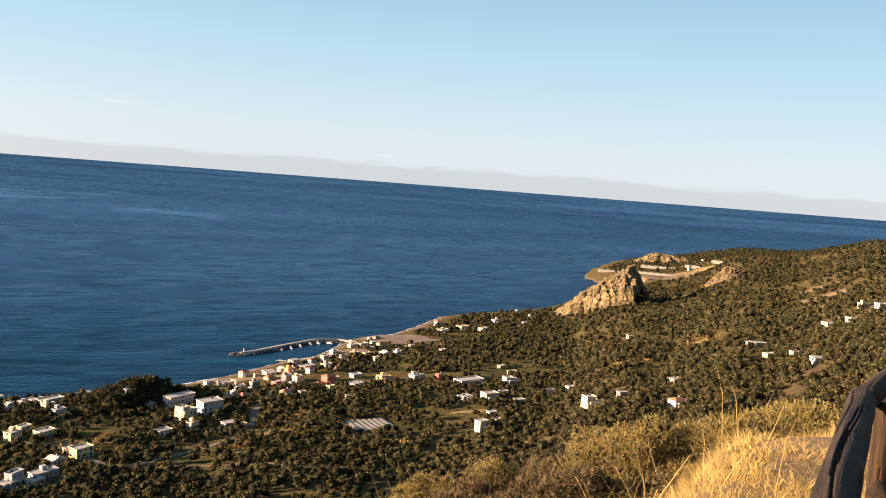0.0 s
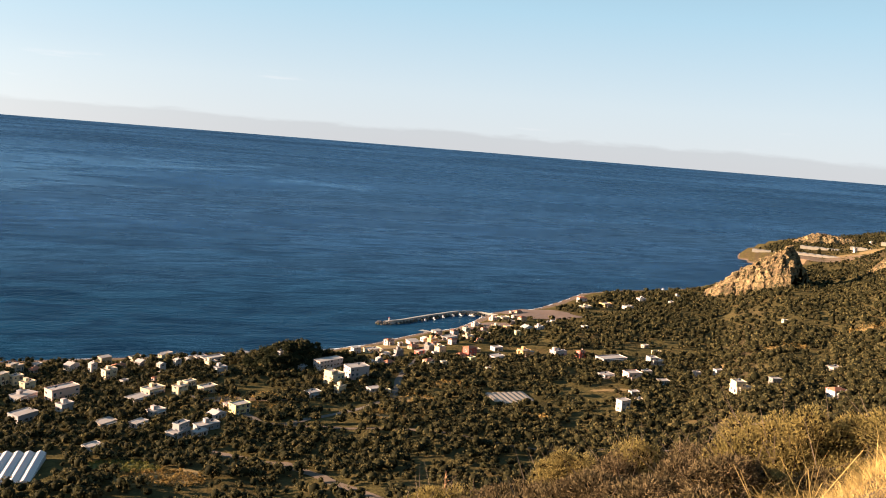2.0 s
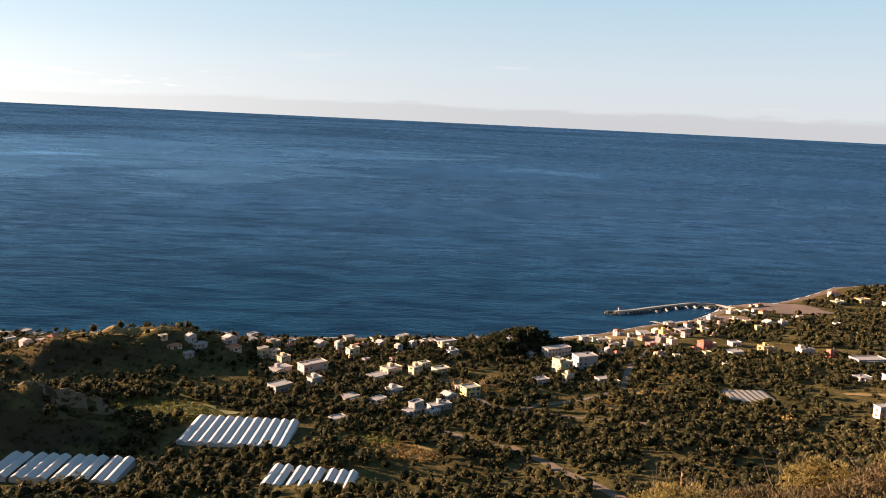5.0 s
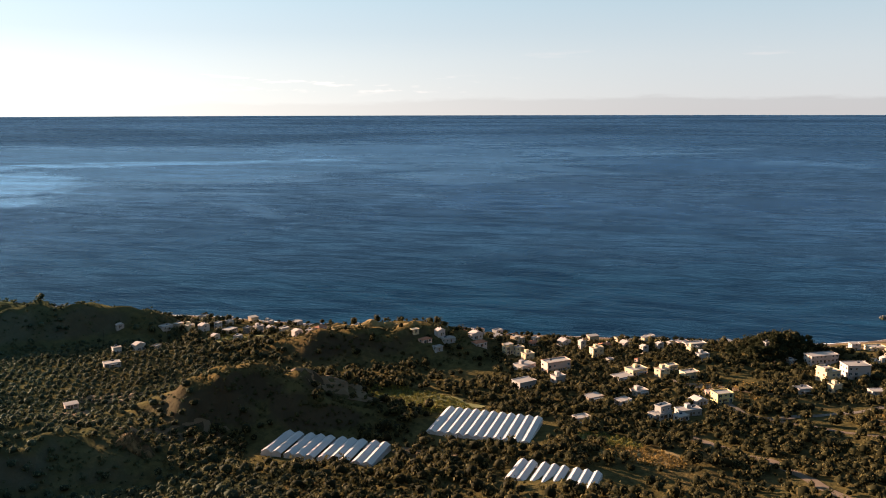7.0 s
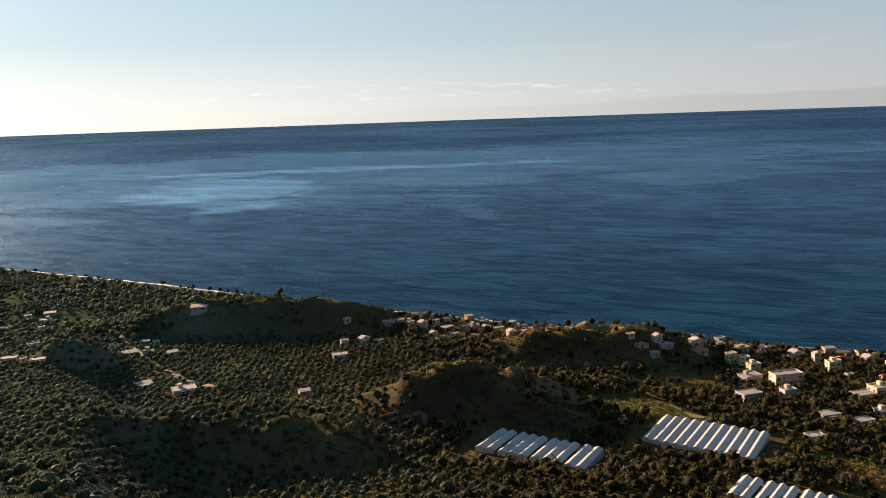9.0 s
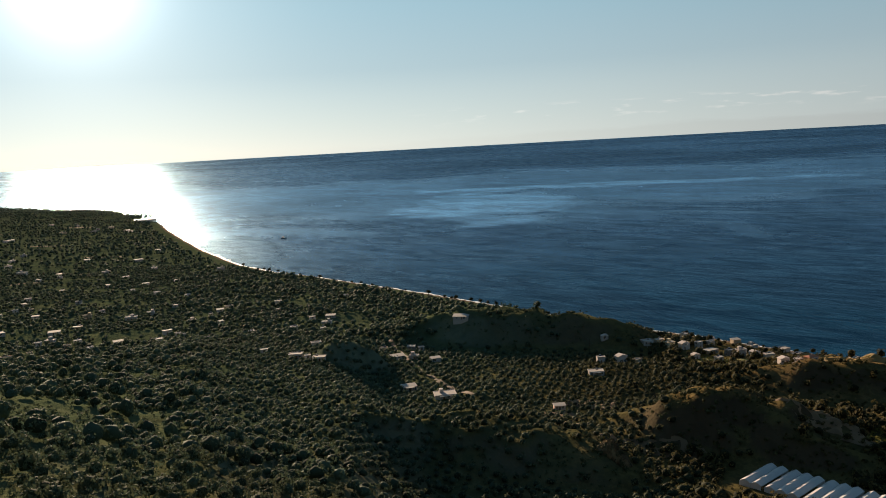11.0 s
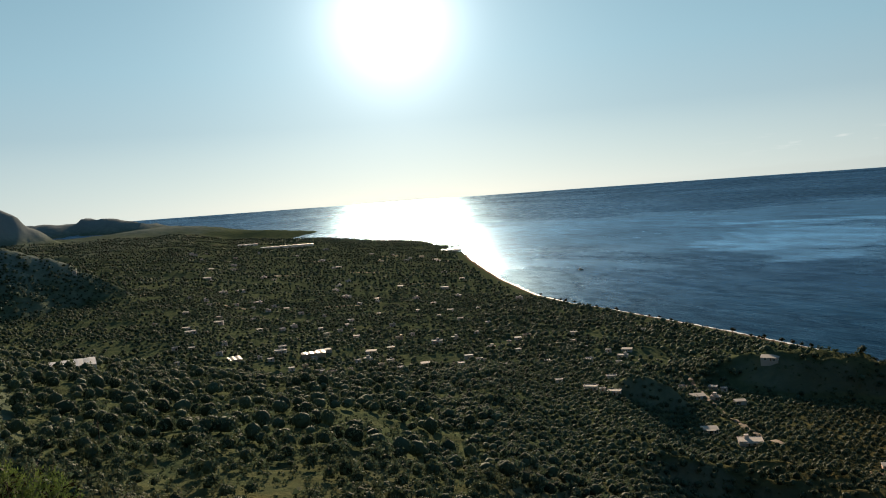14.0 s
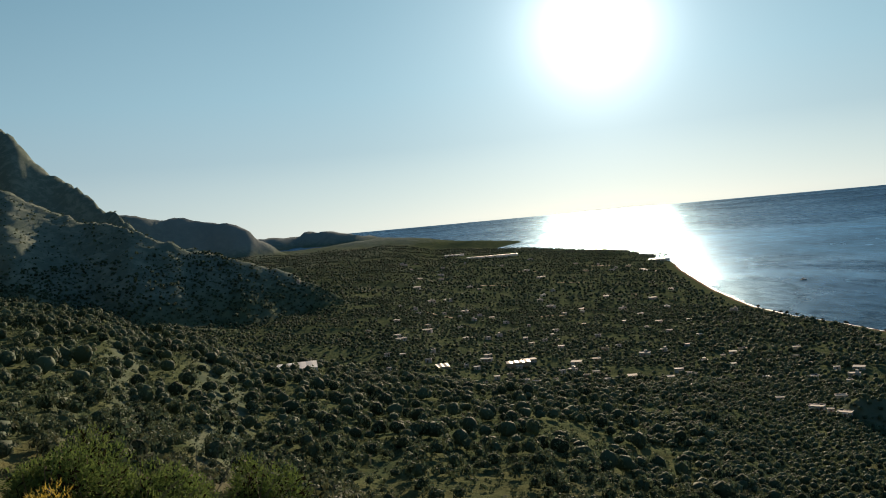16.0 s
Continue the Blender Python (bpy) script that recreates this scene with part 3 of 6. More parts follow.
    return z + 0.16 * fbm(x, y, 7, 3, 7) * np.clip((r - 2) / 8, 0, 1) * np.clip((s + 10) / 20, 0, 1)


# ---- meshes ----
def mesh_of(name, verts, faces, mat, smooth=False, second=None, which=None):
    me = bpy.data.meshes.new(name)
    verts, faces = np.asarray(verts, np.float32), np.asarray(faces, np.int32)
    me.vertices.add(len(verts))
    me.vertices.foreach_set("co", verts.ravel())
    k = faces.shape[1]
    me.loops.add(faces.size)
    me.loops.foreach_set("vertex_index", faces.ravel())
    me.polygons.add(len(faces))
    me.polygons.foreach_set("loop_start", np.arange(0, faces.size, k, dtype=np.int32))
    me.polygons.foreach_set("use_smooth", np.full(len(faces), smooth))
    me.update(calc_edges=True)
    me.materials.append(mat)
    if second:
        me.materials.append(second)
        me.polygons.foreach_set("material_index", which.astype(np.int32))
    return me


def part(name, bm, mat, parent=None, label=""):
    """One mesh object out of a bmesh, under a thing or a part."""
    if isinstance(bm, bpy.types.Mesh):
        me = bm
    else:
        me = bpy.data.meshes.new(name)
        bm.to_mesh(me)
        bm.free()
        me.materials.append(mat)
    ob = new(name, me)
    ob.parent = parent
    return tagged(ob, label)


def ground_z(x, y):
    return float(height(np.array([float(x)]), np.array([float(y)]))[0])


# ---- the land: one sheet, finest near the viewpoint ----
def build_land():
    az = np.concatenate([np.arange(-48, 84, 0.6), np.arange(84, 97, 0.13), np.arange(97, 142, 0.3), np.arange(142, 150, 0.8), np.arange(150, 312, 3.0)])
    r = np.concatenate([[0.0], np.geomspace(1.0, 60, 90), np.geomspace(61.5, 860, 210), np.linspace(868, 1300, 60), np.geomspace(1312, 2000, 50), np.geomspace(2030, 4950, 60)])
    A, Rr = np.meshgrid((az + 180) % 360 - 180, r)
    x, y = polar(A, Rr)
    z = height(x, y)
    na, nr = len(az), len(r)
    i, j = np.meshgrid(np.arange(nr - 1), np.arange(na), indexing="ij")
    j2 = (j + 1) % na
    quads = np.stack([i * na + j, i * na + j2, (i + 1) * na + j2, (i + 1) * na + j], -1).reshape(-1, 4)
    keep = (z.ravel()[quads] > -5).any(1)
    quads = quads[keep]
    used, inv = np.unique(quads, return_inverse=True)
    v = np.stack([x.ravel(), y.ravel(), z.ravel()], 1)[used]
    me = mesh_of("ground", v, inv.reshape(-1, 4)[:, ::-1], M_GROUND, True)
    ob = new("ground", me)
    return tagged(ob, "dry hillside and coastal plain with ochre grass and soil", "ground", kind="structure")


ground = build_land()


def build_sea():
    az = np.arange(0, 360, 1.0)
    r = np.concatenate([[1.0], np.geomspace(300, 4960, 180)])
    A, Rr = np.meshgrid(az, r)
    x, y = polar(A, Rr)
    far = np.clip((Rr - 2300) / (4960 - 2300), 0, 1)
    z = far ** 1.35 * 151.0  # stands in for the tens of kilometres to the true horizon
    na, nr = len(az), len(r)
    i, j = np.meshgrid(np.arange(nr - 1), np.arange(na), indexing="ij")
    quads = np.stack([i * na + j, (i + 1) * na + j, (i + 1) * na + (j + 1) % na, i * na + (j + 1) % na], -1).reshape(-1, 4)
    keep = (x.ravel()[quads] * 0.35 + y.ravel()[quads]).max(1) > -4300
    me = mesh_of("sea", np.stack([x.ravel(), y.ravel(), z.ravel()], 1), quads[keep], M_SEA, True)
    # where each point of the raised rim would lie on the true, flat sea
    out = (EYE / np.maximum(EYE - z, 4.0)).ravel()
    place = me.attributes.new("sea_place", "FLOAT_VECTOR", "POINT")
    place.data.foreach_set("vector", np.stack([x.ravel() * out, y.ravel() * out, 0 * out], 1).astype(np.float32).ravel())
    return tagged(new("sea", me), "deep blue sea with wind streaks reaching the horizon", "water", kind="structure")


sea = build_sea()


# ---- greenery ----
KEEP_OUT = []  # footprints: x, y, radius


def crown_template(rng, leaves, leaf, core=0.78, heart_cut=1, spread=0.34):
    """A crown about 2 across and 1.5 high: a lumpy heart and loose leaf sprays round it, as triangles."""
    lobes = rng.normal(0, spread, (5, 3)) * (1, 1, 0.55) + (0, 0, 0.1)
    size = rng.uniform(0.48, 0.72, 5)
    tri = []
    bm = bmesh.new()
    bmesh.ops.create_icosphere(bm, subdivisions=heart_cut, radius=1.0)
    v = np.array([q.co[:] for q in bm.verts])
    f = np.array([[q.index for q in g.verts] for g in bm.faces])
    bm.free()
    far = np.zeros(len(v))
    for c, s in zip(lobes, size):
        far = np.maximum(far, (v @ c) + s)
    heart = v * (np.clip(far, 0.45, 1.05) * core * rng.uniform(0.86, 1.1, len(v)))[:, None] * (1, 1, 0.8)
    for _ in range(leaves):
        k = rng.randint(5)
        d = rng.normal(0, 1, 3)
        d /= np.linalg.norm(d)
        d[2] = abs(d[2]) * 1.1 - 0.35
        c = lobes[k] + d * size[k] * rng.uniform(0.85 if core else 0.6, 1.12)
        c[2] *= 0.85
        face = d + rng.normal(0, 0.45, 3) + (0, 0, 0.25)
        a = np.cross(face, rng.normal(0, 1, 3))
        a /= np.linalg.norm(a) + 1e-6
        b = np.cross(face, a)
        b /= np.linalg.norm(b) + 1e-6
        w = leaf * rng.uniform(0.6, 1.4)
        tri.append(np.array([c + a * w, c - a * w * 0.6 + b * w * 0.8, c - a * w * 0.6 - b * w * 0.8]))
    tri = np.array(tri) if tri else np.zeros((0, 3, 3))
    tri[..., 2] += 0.95
    return (heart + (0, 0, 0.95), f, tri) if core else (np.zeros((0, 3)), np.zeros((0, 3), int), tri)


def scatter(name, pts, scales, templates, mat, label, category, heart_mat=None, seed=1):
    """Many trees as one mesh of loose triangles."""
    rng = np.random.RandomState(seed)
    verts, faces, inner, base = [], [], [], 0
    which = rng.randint(len(templates), size=len(pts))
    for t, (heart, links, tri) in enumerate(templates):
        m = which == t
        n = int(m.sum())
        if not n:
            continue
        shape = np.concatenate([heart, tri.reshape(-1, 3)])
        parts = np.concatenate([links, len(heart) + np.arange(len(tri) * 3).reshape(-1, 3)])
        a, s = rng.uniform(0, 6.283, n)[:, None], scales[m][:, None]
        tall = s * rng.uniform(1.0, 1.35, (n, 1))
        x, y, z = shape.T
        p = np.stack([(np.cos(a) * x - np.sin(a) * y) * s + pts[m, 0][:, None], (np.sin(a) * x + np.cos(a) * y) * s + pts[m, 1][:, None], z * tall + pts[m, 2][:, None] - 0.3 * s], -1)
        verts.append(p.reshape(-1, 3))
        faces.append((parts[None] + (base + np.arange(n) * len(shape))[:, None, None]).reshape(-1, 3))
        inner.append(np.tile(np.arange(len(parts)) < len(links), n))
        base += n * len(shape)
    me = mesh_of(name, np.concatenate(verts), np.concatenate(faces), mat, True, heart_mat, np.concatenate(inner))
    return tagged(new(name, me), label, category, kind="stuff")


def grid_points(az0, az1, r0, r1, gap, seed, jitter=0.38, turn=0.3):
    rng = np.random.RandomState(seed)
    n = int(r1 / gap) + 2
    i, j = np.meshgrid(np.arange(-n, n + 1), np.arange(-n, n + 1))
    x, y = (i + 0.5 * (j % 2)) * gap, j * gap * 0.9
    x, y = x * math.cos(turn) - y * math.sin(turn), x * math.sin(turn) + y * math.cos(turn)
    x, y = x.ravel() + rng.uniform(-jitter, jitter, x.size) * gap, y.ravel() + rng.uniform(-jitter, jitter, x.size) * gap
    r, az = np.hypot(x, y), np.degrees(np.arctan2(-x, y))
    m = (r > r0) & (r < r1) & (az > az0) & (az < az1)
    return x[m], y[m]


def free(x, y, pad=0.0):
    ok = np.ones(len(x), bool)
    for a, b, d in KEEP_OUT:
        ok &= (x - a) ** 2 + (y - b) ** 2 > (d + pad) ** 2
    return ok


def in_view(x, y, z, lift=5.0):
    """Leaves out what the ground hides from the viewpoint."""
    see = np.ones(len(x), bool)
    for k in np.linspace(0.12, 0.97, 26):
        see &= height(x * k, y * k) < 180 + (z + lift - 180) * k + 1.0
    return see


def plant():
    rng = np.random.RandomState(12)
    fine = [crown_template(rng, 140, 0.145, 0.66, 1, 0.28) for _ in range(6)]
    leafy = [crown_template(rng, 110, 0.135, 0.78, 2, 0.33) for _ in range(6)]
    mid = [crown_template(rng, 46, 0.18, 0.80, 1, 0.36) for _ in range(6)]
    far = [crown_template(rng, 14, 0.29, 0.80, 1, 0.36) for _ in range(6)]
    tiny = [crown_template(rng, 8, 0.55, 0.0) for _ in range(4)]
    dots = [crown_template(rng, 3, 0.4, 0.86, 1, 0.36) for _ in range(5)]
    plots = (("olive_grove_near", 85, 240, 6.2, fine, 2.2, 1), ("olive_grove_middle", 240, 700, 5.0, mid, 2.35, 2), ("olive_grove_west", 240, 700, 7.8, leafy, 2.6, 6), ("olive_grove_far", 700, 1350, 7.0, far, 2.6, 3),
             ("olive_plain_west", 700, 1350, 6.0, far, 1.9, 7), ("olive_grove_distant", 1350, 3300, 11.5, dots, 2.5, 4), ("olive_orchard", 285, 640, 5.7, mid, 2.0, 5))
    for name, r0, r1, gap, tmpl, size, seed in plots:
        first, last = {"olive_grove_middle": (-45, 98), "olive_grove_west": (98, 141), "olive_grove_far": (-45, 94), "olive_plain_west": (94, 141)}.get(name, (-45, 141))
        rows = name == "olive_orchard"
        x, y = grid_points(first, last, r0, r1, gap, seed, 0.2 if rows else 0.38, 0.55 if rows else 0.3)
        az = np.degrees(np.arctan2(-x, y))
        planted = (az > 61) & (az < 93) & (np.hypot(x, y) > 285) & (np.hypot(x, y) < 640)
        s = inland(x, y)
        z = height(x, y)
        thin = fbm(x, y, 150, 4, 21) + 0.5 * fbm(x, y, 37, 3, 22)
        ok = (s > 28) & free(x, y) & (planted == rows) & ((z < np.where((np.hypot(x, y) > 1350) & (az > 0), 105, 165)) | (np.hypot(x, y) < 900))
        ok &= (thin + rng.normal(0, 0.22, len(x)) > np.where(az > 96, -0.24, -0.7 if rows else -0.3))
        for a, d, h, across, depth in KNOLLS[:7]:
            cx, cy = polar(a, d)
            bare = np.hypot((x - cx) / across, (y - cy) / across) < 0.9
            ok &= ~bare | (rng.uniform(size=len(x)) < 0.12)
        x, y, z = x[ok], y[ok], z[ok]
        ok = in_view(x, y, z)
        x, y, z = x[ok], y[ok], z[ok]
        scale = size * np.clip(rng.lognormal(0, 0.12 if rows else 0.32, len(x)), 0.45, 1.6)
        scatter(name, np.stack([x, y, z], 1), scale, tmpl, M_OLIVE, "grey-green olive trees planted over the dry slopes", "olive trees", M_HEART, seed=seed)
    # sparse bushes on the western mountain
    x, y = grid_points(112, 142, 880, 2100, 8.0, 14, 0.5, 0.4)
    z = height(x, y)
    ok = (z > 70) & (fbm(x, y, 90, 3, 71) + rng.normal(0, 0.3, len(x)) > -0.1)
    x, y, z = x[ok], y[ok], z[ok]
    ok = in_view(x, y, z, 2.0)
    x, y, z = x[ok], y[ok], z[ok]
    scatter("mountain_scrub", np.stack([x, y, z - 0.6], 1), 1.3 * rng.lognormal(0, 0.35, len(x)), tiny, M_SCRUB, "dark evergreen scrub on the rocky mountain", "scrub", seed=15)
    # herbs and stubble on the open fields
    herb = [crown_template(rng, 9, 0.5, 0.0) for _ in range(4)]
    for name, fx, fy, long, wide, n, mat, label in (("meadow_herbs", -312, 314, 72, 34, 1900, M_TUFT, "yellow-green herbs of a field below the knoll"), ("field_stubble", -172, 320, 38, 20, 800, M_HAY, "straw-coloured stubble of a small mown plot"),
                                                    ("plot_herbs", -196, 330, 32, 15, 450, M_TUFT, "green herbs beside the greenhouses"), ("hillside_straw", -470, 470, 46, 60, 900, M_HAY, "dry yellow grass tufts along the knoll's crest"),
                                                    ("beach_herbs", -520, 330, 50, 24, 500, M_TUFT, "green garden herbs behind the beach")):
        a, q = rng.uniform(0, 6.283, n), np.sqrt(rng.uniform(0, 1.2, n))
        x, y = fx + q * np.cos(a) * long / 2, fy + q * np.sin(a) * wide / 2
        scatter(name, np.stack([x, y, height(x, y) - 0.1], 1), 0.5 * rng.lognormal(0, 0.35, n), herb, mat, label, "field plants", seed=n)
    spots = [(-100, 502, 34, 16), (-99, 453, 30, 12), (-81, 545, 26, 10), (-18, 482, 24, 10), (160, 642, 30, 10), (225, 696, 34, 10), (-193, 460, 50, 14)]
    a, q, k = rng.uniform(0, 6.283, 2400), np.sqrt(rng.uniform(0, 1.5, 2400)), rng.randint(len(spots), size=2400)
    at = np.array(spots, float)[k]
    x, y = at[:, 0] + q * np.cos(a) * at[:, 2] / 2, at[:, 1] + q * np.sin(a) * at[:, 2] / 2.6
    scatter("clearing_straw", np.stack([x, y, height(x, y) - 0.1], 1), 0.55 * rng.lognormal(0, 0.4, 2400), herb, M_HAY, "straw tufts and dry thistles on the clearings", "field plants", seed=77)
    # bushes that cling to the knolls' bare faces
    dome = [crown_template(rng, 16, 0.36, 0.7, 1, 0.34) for _ in range(4)]
    x, y = grid_points(36, 92, 330, 760, 3.4, 41, 0.5, 0.5)
    on = np.zeros(len(x))
    for a, d, h, across, depth in KNOLLS[:7]:
        cx, cy = polar(a, d)
        on = np.maximum(on, np.exp(-((x - cx) ** 2 + (y - cy) ** 2) / (0.8 * across) ** 2))
    ok = (on * rng.uniform(0.3, 1.3, len(x)) + 0.35 * fbm(x, y, 40, 3, 63) > 0.42) & free(x, y)
    x, y = x[ok], y[ok]
    z = height(x, y)
    ok = in_view(x, y, z, 1.0)
    x, y, z = x[ok], y[ok], z[ok]
    scatter("knoll_scrub", np.stack([x, y, z - 0.2], 1), 0.8 * rng.lognormal(0, 0.4, len(x)), dome, M_SCRUB, "dark bushes clinging to the bare knolls", "scrub", seed=42)
    # low thorny scrub on the knolls and between the trees
    x, y = grid_points(36, 141, 90, 640, 3.7, 11, 0.5, 0.8)
    z = height(x, y)
    ok = (inland(x, y) > 30) & free(x, y, -1.0) & (fbm(x, y, 60, 3, 61) + rng.normal(0, 0.3, len(x)) > np.where(np.degrees(np.arctan2(-x, y)) > 92, -0.15, 0.12))
    x, y, z = x[ok], y[ok], z[ok]
    ok = in_view(x, y, z, 1.0)
    x, y, z = x[ok], y[ok], z[ok]
    low = [crown_template(rng, 14, 0.42, 0.0) for _ in range(4)]
    scatter("thorn_scrub", np.stack([x, y, z - 0.25], 1), 0.75 * rng.lognormal(0, 0.35, len(x)), low, M_SCRUB, "low thorny scrub dotting the dry slopes", "scrub", seed=12)


# ---- buildings ----
def unit_box(name, mat, bevel=0.0):
    """A box 1 x 1 x 1 that stands on its base, its edges broken."""
    bm = bmesh.new()
    bmesh.ops.create_cube(bm, size=1.0)
    bmesh.ops.translate(bm, verts=bm.verts[:], vec=(0, 0, 0.5))
    if bevel:
        bmesh.ops.bevel(bm, geom=bm.edges[:], offset=bevel, segments=1, affect="EDGES")
    me = bpy.data.meshes.new(name)
    bm.to_mesh(me)
    bm.free()
    me.materials.append(mat)
    return me


def boxes_mesh(name, mat, boxes):
    """Several boxes (x0, y0, z0, x1, y1, z1) in one mesh."""
    v, f = [], []
    for x0, y0, z0, x1, y1, z1 in boxes:
        b = len(v)
        v += [(x0, y0, z0), (x1, y0, z0), (x1, y1, z0), (x0, y1, z0), (x0, y0, z1), (x1, y0, z1), (x1, y1, z1), (x0, y1, z1)]
        f += [(b, b + 3, b + 2, b + 1), (b + 4, b + 5, b + 6, b + 7), (b, b + 1, b + 5, b + 4), (b + 1, b + 2, b + 6, b + 5), (b + 2, b + 3, b + 7, b + 6), (b + 3, b, b + 4, b + 7)]
    return mesh_of(name, v, f, mat)


def child(name, me, parent, m, label=""):
    ob = new(name, me)
    ob.parent = parent
    ob.matrix_basis = m
    return tagged(ob, label)


SHARED = {}


def shared(key, make):
    if key not in SHARED:
        SHARED[key] = make()
    return SHARED[key]


def window_frame_mesh():
    return boxes_mesh("window_frame", M_FRAME, [(-0.5, -0.05, 0, -0.42, 0.03, 1), (0.42, -0.05, 0, 0.5, 0.03, 1), (-0.42, -0.05, 0.92, 0.42, 0.03, 1), (-0.58, -0.12, -0.07, 0.58, 0.03, 0),
                                                (-0.03, -0.04, 0, 0.03, 0.03, 0.92)])


def pane_mesh():
    return boxes_mesh("pane", M_GLASS, [(-0.42, -0.015, 0, 0.42, 0.02, 0.92)])


def shutter_mesh():
    return boxes_mesh("shutter", M_SHUTTER, [(-0.46, -0.07, 0.0, -0.02, -0.055, 0.92), (0.02, -0.07, 0.0, 0.46, -0.055, 0.92)])


def roof_mesh(kind, mat):
    """A roof over a 1 x 1 footprint, 1 high, with eaves and thickness."""
    e, t = 0.54, 0.12
    if kind == "hip":
        top = [(-0.2, 0, 1), (0.2, 0, 1)]
        v = [(-e, -e, 0), (e, -e, 0), (e, e, 0), (-e, e, 0)] + top + [(-e, -e, -t), (e, -e, -t), (e, e, -t), (-e, e, -t)]
        f = [(0, 1, 5, 4), (2, 3, 4, 5), (1, 2, 5), (3, 0, 4), (0, 6, 7, 1), (1, 7, 8, 2), (2, 8, 9, 3), (3, 9, 6, 0), (9, 8, 7, 6)]
    elif kind == "gable":
        v = [(-e, -e, 0), (e, -e, 0), (e, e, 0), (-e, e, 0), (0, -e, 1), (0, e, 1), (-e, -e, -t), (e, -e, -t), (e, e, -t), (-e, e, -t)]
        f = [(0, 4, 5, 3), (4, 1, 2, 5), (1, 4, 0), (3, 5, 2), (0, 6, 7, 1), (1, 7, 8, 2), (2, 8, 9, 3), (3, 9, 6, 0), (9, 8, 7, 6)]
    else:
        v = [(-e, -e, 0), (e, -e, 0), (e, e, 1), (-e, e, 1), (-e, -e, -t), (e, -e, -t), (e, e, -t), (-e, e, -t)]
        f = [(0, 1, 2, 3), (0, 4, 5, 1), (1, 5, 6, 2), (2, 6, 7, 3), (3, 7, 4, 0), (7, 6, 5, 4)]
    me = bpy.data.meshes.new("roof")
    me.from_pydata(v, [], f)
    me.materials.append(mat)
    return me


COLOUR = {"w": "white plastered", "c": "cream plastered", "g": "grey plastered", "o": "ochre plastered", "p": "pink plastered", "r": "red painted", "y": "yellow plastered",
          "t": "rough stone", "d": "dark plastered"}


def add_windows(root, w, d, z0, storeys, rnd, few, sides=(0, 1, 2)):
    frame_me, pane_me = shared("frame", window_frame_mesh), shared("pane", pane_mesh)
    walls = [(0, w, d / 2), (-90, d, w / 2), (90, d, w / 2)]
    for side in sides:
        turn, length, off = walls[side]
        n = max(1, int(length / (4.2 if few else 3.0)))
        for s in range(storeys):
            for i in range(n):
                if rnd.random() < 0.12:
                    continue
                u = (i + 0.5) * length / n - length / 2
                ww, hh, sill = rnd.choice(((1.3, 1.3, 0.9), (1.8, 1.35, 0.9), (2.0, 2.15, 0.12)))
                base = pose(0, 0, 0, 0, 0, turn) @ pose(u, -off, z0 + s * 3.0 + sill + 0.1)
                win = child("window", frame_me, root, base @ Matrix.Diagonal((ww, 1, hh, 1)))
                child("pane", pane_me, win, Matrix())
                if rnd.random() < 0.3:
                    child("shutter", shared("shutter", shutter_mesh), win, Matrix())


def flat_roof(root, x, y, z, w, d, rnd, walls, extras=True):
    child("roof_slab", shared("slab", lambda: unit_box("roof_slab", M_SLAB, 0.01)), root, pose(x, y, z) @ Matrix.Diagonal((w + 0.5, d + 0.5, 0.22, 1)))
    t, hh = 0.2, rnd.choice((0.2, 0.3, 0.5))
    a, b = w / 2 + 0.2, d / 2 + 0.2
    child("parapet", boxes_mesh("parapet", walls, [(-a, -b, 0, a, -b + t, hh), (-a, b - t, 0, a, b, hh), (-a, -b + t, 0, -a + t, b - t, hh), (a - t, -b + t, 0, a, b - t, hh)]), root, pose(x, y, z + 0.22))
    if not extras:
        return
    if rnd.random() < 0.35 and w > 6:
        child("stair_head", shared(("box", walls.name), lambda: unit_box("stair_head", walls, 0.01)), root, pose(x + rnd.uniform(-0.25, 0.25) * w, y + d * 0.2, z + 0.2) @ Matrix.Diagonal((2.4, 2.6, 2.2, 1)))
    if rnd.random() < 0.5:
        def heater():
            bm = bmesh.new()
            bmesh.ops.create_cone(bm, cap_ends=True, segments=10, radius1=0.3, radius2=0.3, depth=1.5)
            bmesh.ops.rotate(bm, verts=bm.verts[:], matrix=Euler((0, radians(90), 0)).to_matrix())
            bmesh.ops.translate(bm, verts=bm.verts[:], vec=(0, 0.5, 1.25))
            me = bpy.data.meshes.new("water_tank")
            bm.to_mesh(me)
            bm.free()
            me.materials.append(M_STEEL)
            return me
        tank = child("water_tank", shared("tank", heater), root, pose(x + rnd.uniform(-0.3, 0.3) * w, y, z + 0.22))
        child("solar_panel", shared("panel", lambda: boxes_mesh("solar_panel", M_PANEL, [(-0.9, -0.9, 0.0, 0.9, 0.0, 0.08)])), tank, pose(0, 0.45, 1.1, 45, 0, 0), "dark solar collector panel")


